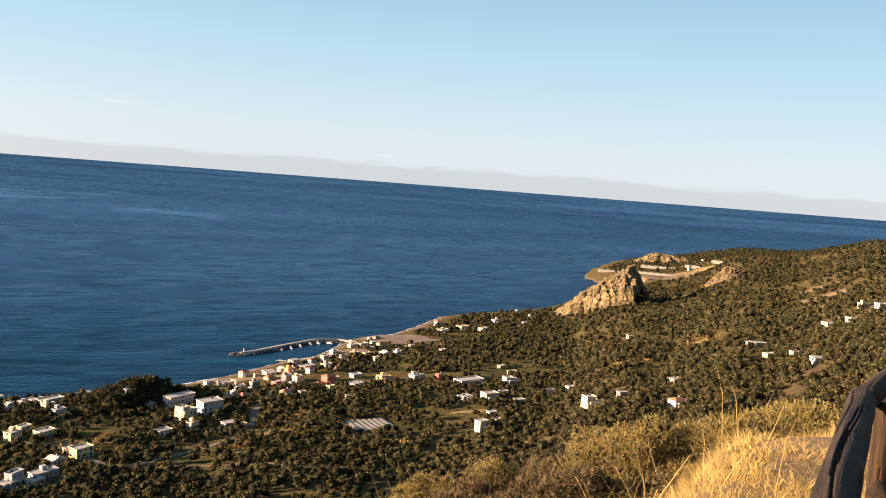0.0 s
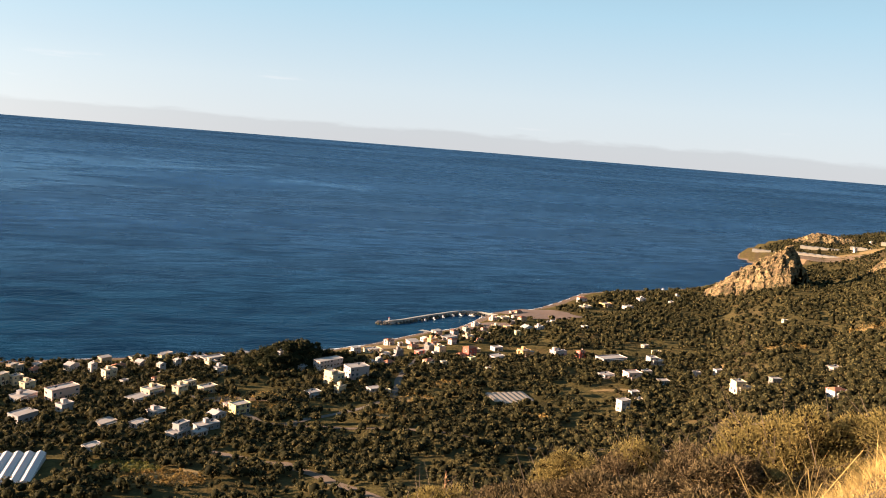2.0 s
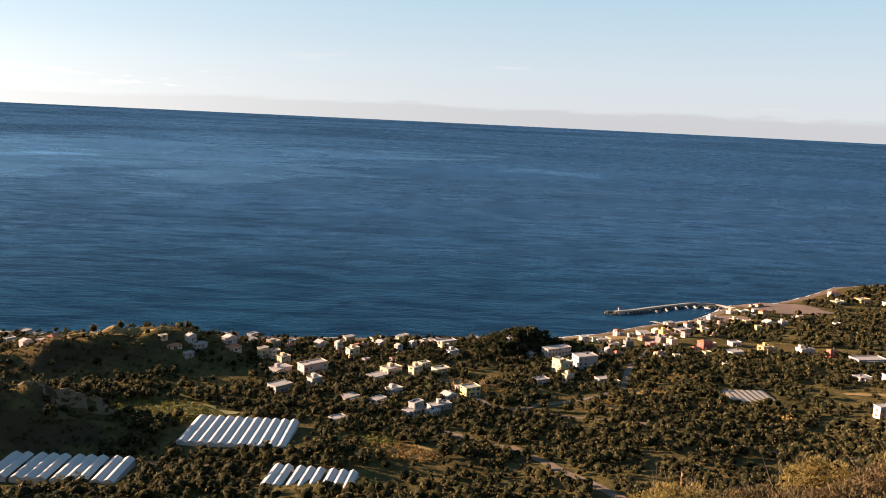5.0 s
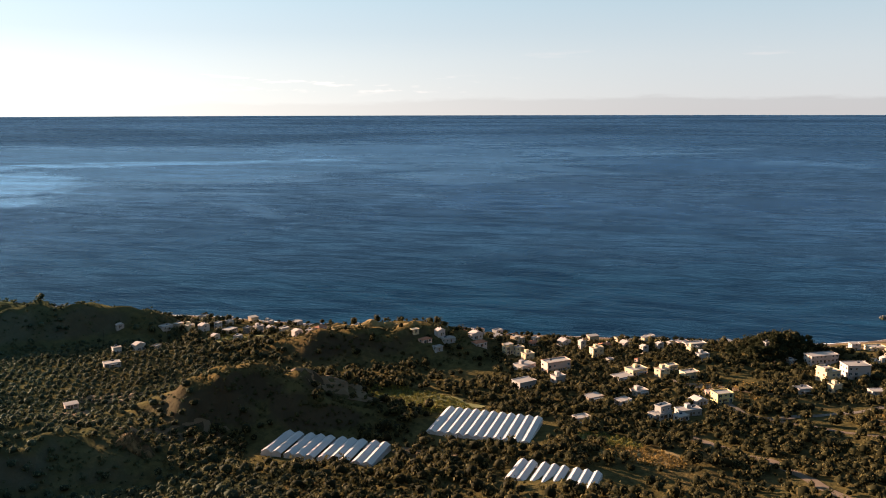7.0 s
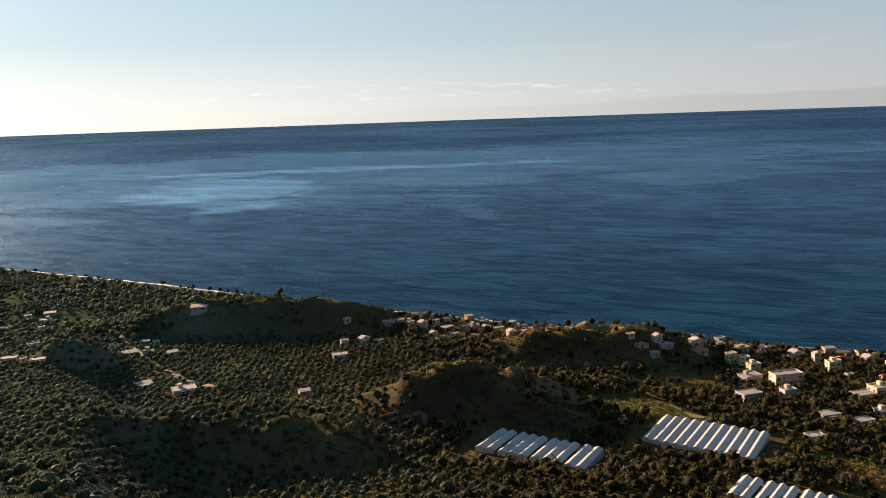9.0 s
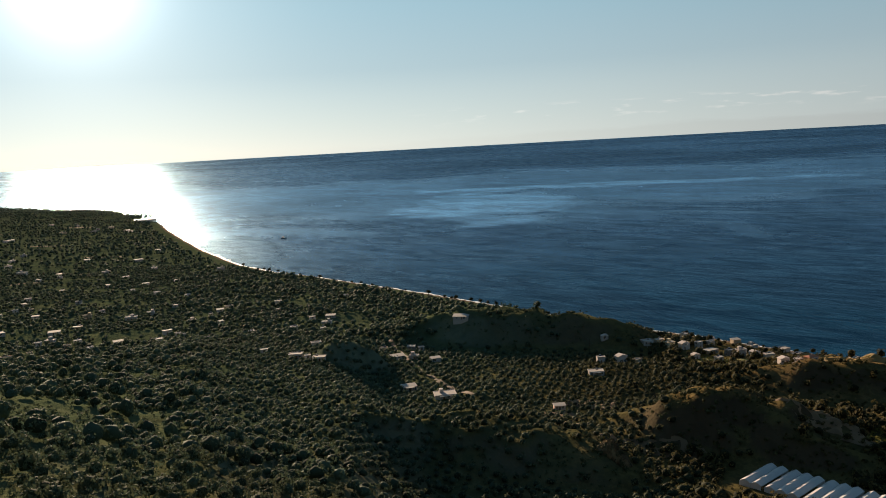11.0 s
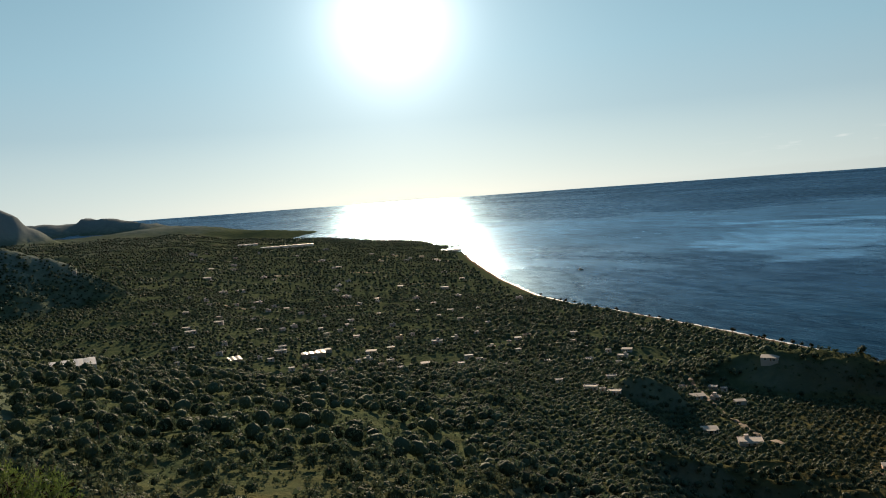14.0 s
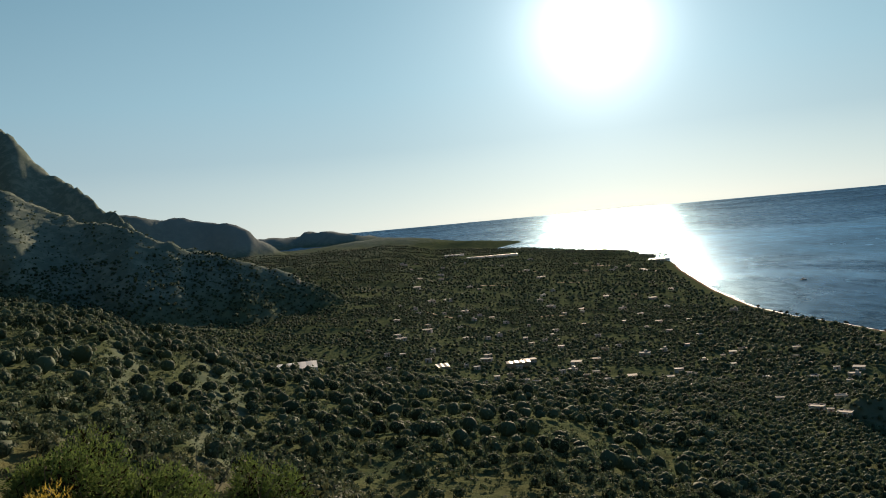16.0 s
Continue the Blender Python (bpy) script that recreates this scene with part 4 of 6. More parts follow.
def build_house(x, y, turn, w, d, h, colour, roof, rnd):
    walls = WALLS[colour]
    storeys = max(1, min(3, round((h - 0.3) / 3.0)))
    few = math.hypot(x, y) > 620 or w < 6
    zs = [ground_z(x + (a * w * math.cos(radians(turn)) - b * d * math.sin(radians(turn))) / 2, y + (a * w * math.sin(radians(turn)) + b * d * math.cos(radians(turn))) / 2) for a in (-1, 1) for b in (-1, 1)]
    z, sink = sum(zs) / 4, max(0.5, sum(zs) / 4 - min(zs) + 0.4)
    root = new("house")
    root.matrix_basis = pose(x, y, z, 0, 0, turn)
    wall_me = shared(("box", walls.name), lambda: unit_box("wall", walls, 0.006))
    stepped = roof == "f" and storeys >= 2 and w > 9 and rnd.random() < 0.65
    if stepped:
        low = (storeys - 1) * 3.0 + 0.3
        uw, ux = w * rnd.uniform(0.5, 0.68), rnd.choice((-1, 1))
        ux *= (w - uw) / 2 - 0.05
        child("wall", wall_me, root, pose(0, 0, -sink) @ Matrix.Diagonal((w, d, low + sink, 1)))
        flat_roof(root, 0, 0, low, w, d, rnd, walls, False)
        child("upper_wall", wall_me, root, pose(ux, d * 0.06, low + 0.2) @ Matrix.Diagonal((uw, d * 0.8, h - low - 0.2, 1)))
        flat_roof(root, ux, d * 0.06, h, uw, d * 0.8, rnd, walls)
        add_windows(root, w, d, 0.0, storeys - 1, rnd, few)
        for i in range(max(1, int(uw / 3.2))):
            u = ux + (i + 0.5) * uw / max(1, int(uw / 3.2)) - uw / 2
            win = child("window", shared("frame", window_frame_mesh), root, pose(u, d * 0.06 - d * 0.4, low + 0.95) @ Matrix.Diagonal((1.2, 1, 1.2, 1)))
            child("pane", shared("pane", pane_mesh), win, Matrix())
    else:
        child("wall", wall_me, root, pose(0, 0, -sink) @ Matrix.Diagonal((w, d, h + sink, 1)))
        add_windows(root, w, d, 0.0, storeys, rnd, few)
        if roof == "f":
            flat_roof(root, 0, 0, h, w, d, rnd, walls)
        else:
            kind = {"t": "hip", "g": "gable", "m": "shed"}[roof]
            mat = {"t": M_TILE, "g": walls if colour in "w" else M_TILE, "m": M_SLAB}[roof]
            rise = {"t": 0.22, "g": 0.28, "m": 0.08}[roof] * min(w, d)
            child("roof", shared((kind, mat.name), lambda: roof_mesh(kind, mat)), root, pose(0, 0, h) @ Matrix.Diagonal((w, d, rise, 1)),
                  {"t": "red clay tiled hipped roof", "g": "", "m": "single pitch sheet roof"}[roof])
            if roof in "tg" and rnd.random() < 0.6:
                child("chimney", shared("chimney", lambda: unit_box("chimney", WALLS["w"], 0.05)), root, pose(w * 0.22, d * 0.15, h + rise * 0.3) @ Matrix.Diagonal((0.6, 0.6, 1.3, 1)))
    child("door", shared("door", lambda: boxes_mesh("door", M_SHUTTER, [(-0.5, -0.06, 0.0, 0.5, 0.04, 2.1)])), root, pose(rnd.uniform(-0.12, 0.12) * w, -d / 2, 0.05))
    if storeys >= 2 and w > 7.5 and colour != "d":
        bw = w * 0.55
        bal = child("balcony", boxes_mesh("balcony", M_SLAB, [(-bw / 2, -1.4, 0, bw / 2, 0.0, 0.18)]), root, pose(-w * 0.1, -d / 2, 2.95))
        child("railing", boxes_mesh("railing", walls, [(-bw / 2, -1.4, 0, bw / 2, -1.3, 0.9), (-bw / 2, -1.3, 0, -bw / 2 + 0.1, 0, 0.9), (bw / 2 - 0.1, -1.3, 0, bw / 2, 0, 0.9)]), bal, pose(0, 0, 0.18))
        for k in (-1, 1):
            child("post", shared("post", lambda: unit_box("post", WALLS["w"], 0.05)), root, pose(-w * 0.1 + k * (bw / 2 - 0.2), -d / 2 - 1.25, -sink) @ Matrix.Diagonal((0.28, 0.28, 2.95 + sink, 1)))
    elif storeys == 1 and w > 8 and rnd.random() < 0.5:
        bw = w * 0.6
        child("porch_roof", boxes_mesh("porch_roof", M_SLAB, [(-bw / 2, -2.2, 0, bw / 2, 0.0, 0.15)]), root, pose(0, -d / 2, 2.5))
        for k in (-1, 1):
            child("post", shared("post", lambda: unit_box("post", WALLS["w"], 0.05)), root, pose(k * (bw / 2 - 0.2), -d / 2 - 2.0, -sink) @ Matrix.Diagonal((0.25, 0.25, 2.5 + sink, 1)))
    words = {1: "single-storey", 2: "two-storey", 3: "three-storey"}[storeys]
    top = {"f": "with a flat roof", "t": "with a red tiled roof", "g": "with a gabled roof", "m": "with a sheet roof"}[roof]
    tagged(root, words + " " + COLOUR[colour] + " house " + top, "house", "village houses")


HOUSES = []


def house(x, y, turn, w, d, h, colour, roof):
    """Notes a house: place, turn, width, depth, height, wall colour, roof."""
    bearing = math.degrees(math.atan2(-x, y))
    if bearing < 64:
        turn = bearing + 30 + turn % 19
    KEEP_OUT.append((x, y, 0.5 * max(w, d) + 0.8))
    dx, dy = polar(bearing, 1.0)
    KEEP_OUT.append((x - dx * (0.5 * d + 3.5), y - dy * (0.5 * d + 3.5), 0.34 * w + 0.5))
    HOUSES.append((x, y, turn, w * 0.88, d * 0.88, max(2.6, h * 0.8), colour, roof))


# width and depth in metres, turn in degrees; w white, c cream, g grey, o ochre, p pink, r red, y yellow, t stone, d dark
house(-161, 640, 24, 14.2, 9.9, 2.7, "c", "f")
house(-150, 572, 45, 5.6, 3.9, 3.9, "w", "g")
house(-147, 586, 44, 5.7, 4.0, 4.0, "w", "g")
house(-145, 600, -16, 5.8, 4.1, 3.8, "w", "g")
house(-142, 615, -17, 5.9, 4.1, 3.6, "w", "g")
house(-137, 619, 42, 4.8, 3.3, 3.6, "w", "g")
house(-147, 542, 20, 17.0, 11.0, 11.6, "w", "f")
house(-132, 664, 31, 9.1, 6.4, 3.2, "t", "t")
house(-129, 701, 25, 8.4, 5.9, 3.0, "w", "g")
house(-117, 680, -15, 7.2, 5.0, 2.8, "c", "t")
house(-109, 710, 17, 14.9, 10.4, 3.1, "d", "f")
house(-94, 738, 27, 5.7, 4.0, 2.7, "w", "f")
house(-82, 651, 37, 11.0, 7.7, 8.9, "r", "t")
house(-88, 645, 28, 7.5, 5.3, 3.5, "p", "t")
house(-106, 598, 45, 8.8, 6.2, 6.1, "c", "t")
house(-109, 642, 20, 5.4, 3.7, 2.7, "w", "f")
house(-96, 608, 21, 5.0, 3.5, 2.7, "c", "f")
house(-79, 665, 22, 7.9, 5.6, 2.7, "t", "f")
house(-63, 681, 30, 10.3, 7.2, 3.4, "w", "f")
house(-59, 645, 35, 13.3, 9.3, 3.5, "w", "f")
house(-78, 634, 17, 6.6, 4.6, 2.7, "y", "f")
house(-37, 667, 28, 14.4, 10.1, 6.1, "o", "f")
house(-12, 675, 16, 11.3, 7.9, 4.9, "w", "f")
house(-52, 759, 24, 5.5, 3.9, 5.0, "y", "f")
house(-45, 787, 28, 11.8, 8.3, 3.5, "w", "g")
house(-61, 811, 24, 7.8, 5.4, 2.7, "w", "f")
house(-33, 790, 27, 8.9, 6.2, 2.9, "w", "f")
house(-27, 821, 22, 9.4, 6.6, 2.7, "c", "f")
house(-21, 832, 21, 6.3, 4.4, 2.7, "w", "f")
house(-73, 836, -5, 11.9, 8.3, 2.7, "c", "f")
house(-78, 746, 16, 5.2, 3.6, 2.7, "c", "f")
house(-126, 512, 39, 9.6, 6.7, 2.7, "w", "f")
house(-117, 510, 33, 5.6, 3.9, 2.7, "c", "f")
house(-59, 599, -24, 6.2, 4.3, 2.7, "t", "f")
house(-145, 672, 22, 4.2, 3.0, 2.9, "w", "f")
house(-82, 709, 27, 8.2, 5.7, 2.7, "t", "t")
house(6, 983, 20, 11.5, 8.1, 7.8, "w", "t")
house(34, 967, 18, 14.6, 10.2, 4.5, "o", "f")
house(59, 960, 16, 12.7, 8.9, 3.5, "w", "f")
house(77, 1014, 11, 10.9, 7.6, 4.5, "w", "f")
house(110, 992, 14, 6.0, 4.2, 3.2, "w", "f")
house(125, 1070, -22, 8.4, 5.9, 2.7, "w", "f")
house(10, 798, -21, 6.4, 4.5, 2.7, "w", "f")
house(11, 938, 14, 14.6, 10.2, 2.8, "c", "f")
house(8, 672, -26, 7.8, 5.5, 6.4, "r", "t")
house(32, 662, -8, 27.4, 12.1, 2.7, "w", "f")
house(67, 665, 19, 14.0, 9.8, 6.4, "w", "f")
house(71, 704, 14, 8.1, 5.7, 3.1, "c", "f")
house(45, 597, 26, 12.8, 9.0, 7.6, "p", "f")
house(58, 630, 5, 7.8, 5.4, 2.7, "w", "f")
house(27, 602, 17, 11.6, 8.1, 2.7, "w", "f")
house(67, 595, 24, 8.7, 6.1, 3.7, "w", "f")
house(93, 619, 26, 5.8, 4.1, 5.0, "w", "f")
house(108, 618, -50, 7.0, 4.9, 2.7, "w", "f")
house(106, 522, 24, 12.8, 9.0, 8.1, "c", "f")
house(124, 517, -33, 6.9, 4.9, 4.3, "d", "f")
house(35, 511, 16, 8.4, 5.9, 8.5, "w", "f")
house(46, 529, 15, 6.2, 4.3, 2.7, "t", "f")
house(44, 552, 5, 6.9, 4.8, 2.7, "w", "f")
house(63, 726, 15, 7.0, 4.9, 2.8, "t", "f")
house(187, 774, -29, 5.0, 3.5, 2.7, "c", "f")
house(143, 579, 1, 3.5, 3.0, 2.7, "c", "f")
house(-8, 676, -19, 7.8, 5.4, 4.3, "w", "f")
house(148, 479, 18, 10.5, 7.4, 6.0, "w", "t")
house(243, 508, 4, 10.0, 6.6, 3.4, "w", "m")
house(240, 577, -3, 8.4, 5.9, 2.7, "t", "f")
house(254, 632, -32, 11.6, 8.2, 2.7, "t", "f")
house(246, 633, -1, 5.5, 3.8, 2.7, "c", "f")
house(168, 553, -2, 10.4, 7.3, 2.7, "t", "f")
house(308, 633, -6, 11.2, 7.9, 2.7, "c", "f")
house(315, 611, -7, 11.0, 7.7, 3.3, "c", "f")
house(344, 654, -8, 8.8, 6.2, 3.8, "t", "f")
house(349, 637, -9, 9.7, 6.8, 3.3, "w", "f")
house(502, 1635, -2, 6.6, 4.6, 10.5, "w", "f")
house(572, 1762, -3, 12.1, 8.5, 6.6, "w", "f")
house(253, 565, -9, 6.8, 4.8, 2.7, "t", "f")
house(-300, 523, 55, 9.2, 6.4, 4.4, "w", "g")
house(-278, 511, 49, 5.9, 4.1, 7.0, "w", "g")
house(-275, 528, 63, 5.6, 3.9, 6.0, "w", "g")
house(-276, 545, 12, 6.1, 4.3, 3.2, "w", "g")
house(-261, 555, 40, 18.1, 8.1, 3.9, "w", "f")
house(-256, 574, 44, 7.3, 5.1, 3.1, "w", "f")
house(-239, 521, 40, 9.2, 6.4, 6.3, "g", "f")
house(-298, 482, 52, 7.1, 4.9, 7.8, "c", "f")
house(-252, 454, 49, 13.7, 9.6, 4.4, "c", "f")
house(-236, 458, 52, 9.1, 6.4, 6.4, "c", "f")
house(-242, 482, 47, 8.0, 5.6, 3.4, "c", "f")
house(-223, 469, 45, 11.5, 8.1, 5.1, "c", "f")
house(-265, 480, 49, 4.9, 3.4, 2.7, "p", "t")
house(-253, 438, 50, 13.3, 9.3, 3.4, "w", "f")
house(-228, 415, 49, 10.3, 7.2, 2.7, "w", "f")
house(-224, 390, 15, 9.3, 6.5, 3.0, "w", "f")
house(-197, 382, 37, 14.2, 6.4, 7.9, "g", "f")
house(-188, 396, 40, 14.7, 6.6, 4.0, "g", "f")
house(-187, 386, 51, 7.7, 5.4, 2.7, "w", "f")
house(-192, 416, 10, 10.2, 7.2, 2.7, "w", "g")
house(-184, 429, 43, 11.5, 8.0, 6.3, "y", "f")
house(-159, 485, 43, 10.2, 7.1, 4.3, "w", "f")
house(-174, 562, 47, 24.0, 9.0, 6.4, "w", "f")
house(-158, 526, -3, 13.0, 10.0, 10.6, "c", "f")
house(-147, 504, 36, 7.6, 5.3, 5.7, "c", "f")
house(-189, 550, 34, 6.7, 4.7, 2.7, "g", "f")
house(-208, 554, 36, 4.0, 3.0, 2.7, "w", "f")
house(-281, 470, 51, 4.9, 3.4, 2.7, "w", "f")
house(-194, 436, 44, 5.6, 3.9, 2.7, "p", "f")
house(-384, 411, 28, 7.2, 5.0, 5.1, "w", "g")
house(-383, 395, 64, 9.0, 6.3, 2.7, "p", "t")
house(-377, 412, 58, 10.0, 7.0, 2.7, "g", "f")
house(-376, 441, 60, 9.9, 6.9, 5.0, "w", "g")
house(-365, 432, 60, 10.4, 7.3, 4.0, "w", "t")
house(-392, 486, 54, 7.9, 5.6, 6.4, "g", "f")
house(-348, 443, 13, 7.5, 5.3, 8.7, "c", "f")
house(-342, 448, 57, 7.7, 5.4, 6.9, "c", "f")
house(-328, 440, 7, 8.7, 6.1, 6.0, "c", "f")
house(-314, 418, 52, 14.0, 9.8, 4.6, "g", "f")
house(-288, 383, 45, 13.9, 9.7, 5.4, "g", "f")
house(-296, 428, 60, 20.2, 9.1, 8.2, "p", "f")
house(-277, 403, 65, 8.8, 6.2, 5.1, "w", "f")
house(-242, 387, 47, 12.0, 8.4, 2.7, "t", "f")
house(-222, 345, 63, 8.9, 6.2, 2.7, "w", "f")
house(-369, 393, 58, 6.5, 4.5, 3.3, "g", "f")
house(-337, 497, 54, 9.8, 6.8, 5.3, "w", "g")
house(-321, 497, 8, 5.6, 4.0, 7.7, "w", "g")
house(-298, 480, 57, 9.3, 6.5, 7.4, "c", "f")
house(-393, 395, 60, 5.5, 3.9, 2.7, "c", "f")
house(-360, 492, 46, 6.3, 4.4, 2.7, "w", "f")
house(-474, 114, 84, 15.0, 10.5, 2.6, "w", "f")
house(-501, 97, 91, 10.7, 7.5, 2.7, "w", "m")
house(-586, 119, 64, 7.5, 5.2, 3.3, "w", "f")
house(-588, 107, 95, 11.2, 7.8, 2.6, "g", "m")
house(-619, 124, 64, 7.0, 4.9, 3.3, "d", "m")
house(-615, 131, 93, 4.8, 3.3, 3.3, "g", "f")
house(-576, 133, 92, 8.4, 5.9, 2.6, "w", "m")
house(-642, 172, 67, 14.3, 10.0, 2.6, "g", "m")
house(-540, 45, 75, 9.5, 6.6, 2.8, "w", "f")
house(-560, 31, 77, 10.3, 7.2, 3.6, "w", "f")
house(-550, 38, 96, 4.3, 3.0, 2.6, "w", "f")
house(-618, 50, 95, 8.3, 5.8, 2.6, "w", "f")
house(-728, 40, 77, 8.3, 5.8, 2.6, "w", "f")
house(-780, 79, 74, 10.4, 7.2, 2.6, "g", "m")
house(-773, 61, 95, 6.0, 4.2, 2.6, "w", "f")
house(-750, 72, 75, 10.3, 7.2, 2.9, "g", "f")
house(-925, 113, 93, 5.5, 3.9, 2.6, "w", "f")
house(-619, 102, 71, 6.4, 4.5, 2.6, "t", "f")
house(-536, 247, 80, 6.3, 4.4, 5.2, "w", "f")
house(-532, 261, 79, 8.6, 6.0, 5.9, "w", "g")
house(-501, 227, 76, 11.3, 7.9, 3.1, "g", "f")
house(-427, 170, 78, 7.5, 5.3, 2.6, "p", "m")
house(-528, 272, 73, 6.6, 4.6, 2.6, "t", "f")
house(-593, 277, 80, 6.3, 4.4, 2.8, "w", "g")
house(-577, 306, 77, 9.8, 6.8, 3.7, "w", "f")
house(-581, 319, 76, 7.8, 5.4, 4.8, "t", "f")
house(-572, 323, 46, 8.1, 5.6, 5.0, "c", "f")
house(-564, 331, 80, 8.5, 6.0, 6.0, "w", "g")
house(-564, 344, 74, 6.0, 4.2, 6.1, "g", "f")
house(-571, 359, 73, 6.5, 4.5, 4.3, "w", "f")
house(-531, 321, 79, 6.5, 4.5, 4.5, "w", "g")
house(-519, 333, 72, 6.6, 4.6, 2.8, "w", "f")
house(-536, 353, 72, 6.9, 4.8, 5.0, "d", "f")
house(-533, 361, 41, 7.9, 5.6, 5.6, "w", "f")
house(-525, 367, 70, 7.9, 5.5, 5.9, "w", "g")
house(-516, 373, 39, 7.8, 5.5, 5.2, "w", "f")
house(-459, 343, 38, 7.7, 5.4, 4.2, "w", "g")
house(-447, 344, 67, 6.1, 4.2, 3.2, "w", "f")
house(-439, 348, 37, 8.7, 6.1, 3.9, "p", "t")
house(-548, 344, 73, 12.1, 8.5, 2.6, "d", "f")
house(-716, -336, 125, 7.5, 5.2, 2.9, "w", "f")
house(-767, -310, 122, 6.6, 4.6, 4.9, "w", "f")
house(-798, -357, 124, 12.6, 8.8, 3.0, "g", "f")
house(-905, -370, 102, 12.7, 8.9, 2.9, "w", "f")
house(-709, -244, 119, 6.6, 4.6, 2.6, "w", "f")
house(-747, -247, 98, 12.5, 8.8, 2.9, "g", "f")
house(-775, -254, 118, 8.9, 6.2, 2.6, "w", "f")
house(-760, -208, 115, 14.3, 10.0, 2.7, "g", "f")
house(-727, -209, 116, 6.1, 4.2, 2.6, "w", "f")
house(-641, -181, 96, 8.8, 6.1, 2.6, "w", "f")
house(-634, -169, 95, 7.7, 5.4, 2.6, "t", "f")
house(-892, -224, 114, 6.0, 4.2, 3.1, "w", "f")
house(-981, -232, 113, 8.0, 5.6, 2.6, "w", "f")
house(-928, -288, 117, 8.4, 5.9, 3.1, "w", "f")
house(-708, -164, 113, 5.8, 4.1, 3.7, "w", "f")
house(-763, -163, 92, 10.8, 7.5, 2.6, "w", "m")
house(-710, -135, 111, 6.9, 4.8, 3.1, "w", "f")
house(-685, -100, 108, 9.1, 6.4, 2.6, "w", "m")
house(-668, -69, 106, 8.8, 6.2, 4.4, "w", "f")
house(-732, -67, 105, 8.6, 6.0, 4.5, "g", "f")
house(-826, -107, 87, 12.1, 8.5, 3.8, "g", "f")
house(-844, -149, 90, 8.1, 5.7, 3.2, "t", "f")
house(-780, -147, 91, 8.7, 6.1, 2.6, "t", "f")
house(-389, -195, 107, 3.8, 2.7, 2.6, "w", "m")
house(-631, -211, 119, 3.9, 2.7, 2.6, "w", "f")
house(-2061, -894, 123, 22.6, 10.9, 8.5, "w", "f")
house(-673, -202, 117, 5.1, 3.6, 2.6, "t", "f")
house(-711, -57, 105, 5.2, 3.7, 2.6, "w", "f")
house(-1294, -128, 106, 10.3, 7.2, 4.4, "g", "f")
house(-1118, -123, 106, 9.8, 6.8, 2.9, "g", "f")
house(-1188, -155, 107, 9.5, 6.7, 2.6, "w", "f")
house(-674, -136, 91, 6.0, 4.2, 2.6, "t", "f")
house(-856, -92, 86, 8.1, 5.7, 2.6, "g", "f")
house(-786, -49, 104, 6.9, 4.8, 2.6, "w", "f")
house(-2242, -779, 119, 6.8, 4.8, 6.0, "w", "f")
house(-714, -256, 120, 4.4, 3.1, 2.6, "w", "f")
house(-1055, -316, 117, 8.0, 5.6, 3.0, "w", "f")
house(-2433, -635, 115, 16.2, 10.9, 6.1, "w", "f")
house(-1046, -624, 111, 6.1, 4.3, 4.5, "w", "f")
house(-621, -81, 87, 5.5, 3.9, 2.6, "t", "f")
house(-645, -156, 114, 4.4, 3.1, 2.6, "t", "f")
house(-895, 35, 98, 8.5, 5.9, 3.3, "w", "f")
house(-855, -25, 102, 8.1, 5.7, 2.6, "w", "m")
house(-868, -16, 101, 9.5, 6.6, 2.6, "t", "f")
house(-722, 37, 77, 9.0, 6.3, 2.6, "w", "m")
house(-798, 40, 97, 7.0, 4.9, 2.6, "w", "f")
house(-712, 2, 100, 8.9, 6.2, 2.7, "g", "f")
house(-786, -49, 104, 7.5, 5.2, 2.6, "w", "f")
house(-841, 32, 98, 6.7, 4.7, 2.6, "t", "f")
house(-579, 10, 99, 5.5, 3.9, 2.6, "w", "f")
house(-715, 65, 95, 5.3, 3.7, 2.6, "w", "f")
house(-775, 3, 100, 6.8, 4.8, 2.6, "t", "f")

rnd = random.Random(5)
# the close-built rows behind the beach and round the harbour
shore_az, shore_r = [a for a, _ in COAST], [q for _, q in COAST]
rows = [(3.5, 15.0, 44, 26, 120, "pcptrdotw", "tfftm"), (15.0, 47.0, 48, 20, 62, "wgpctgw", "ffftm"), (47.0, 62.0, 10, 16, 44, "gtgwt", "ffm")]
for a0, a1, count, near, far, colours, roofs in rows:
    for k in range(count):
        a = a0 + (a1 - a0) * (k + rnd.random()) / count
        q = np.interp(a, shore_az, shore_r) - rnd.uniform(near, far)
        hx, hy = (float(v) for v in polar(a, q))
        if inland(hx, hy) > 14 and not 16.5 < a < 22.8 and all(math.hypot(hx - b[0], hy - b[1]) > b[6] for b in [(*h[:2], 0, 0, 0, 0, 0.5 * max(h[3], h[4]) + 5.5) for h in HOUSES]):
            wide = rnd.uniform(5.5, 11)
            house(hx, hy, a + rnd.choice((-28, -12, 8, 20, 34)), wide, wide * rnd.uniform(0.6, 0.85), rnd.choice((2.9, 3.1, 3.3, 5.6, 6.2)), rnd.choice(colours), rnd.choice(roofs))
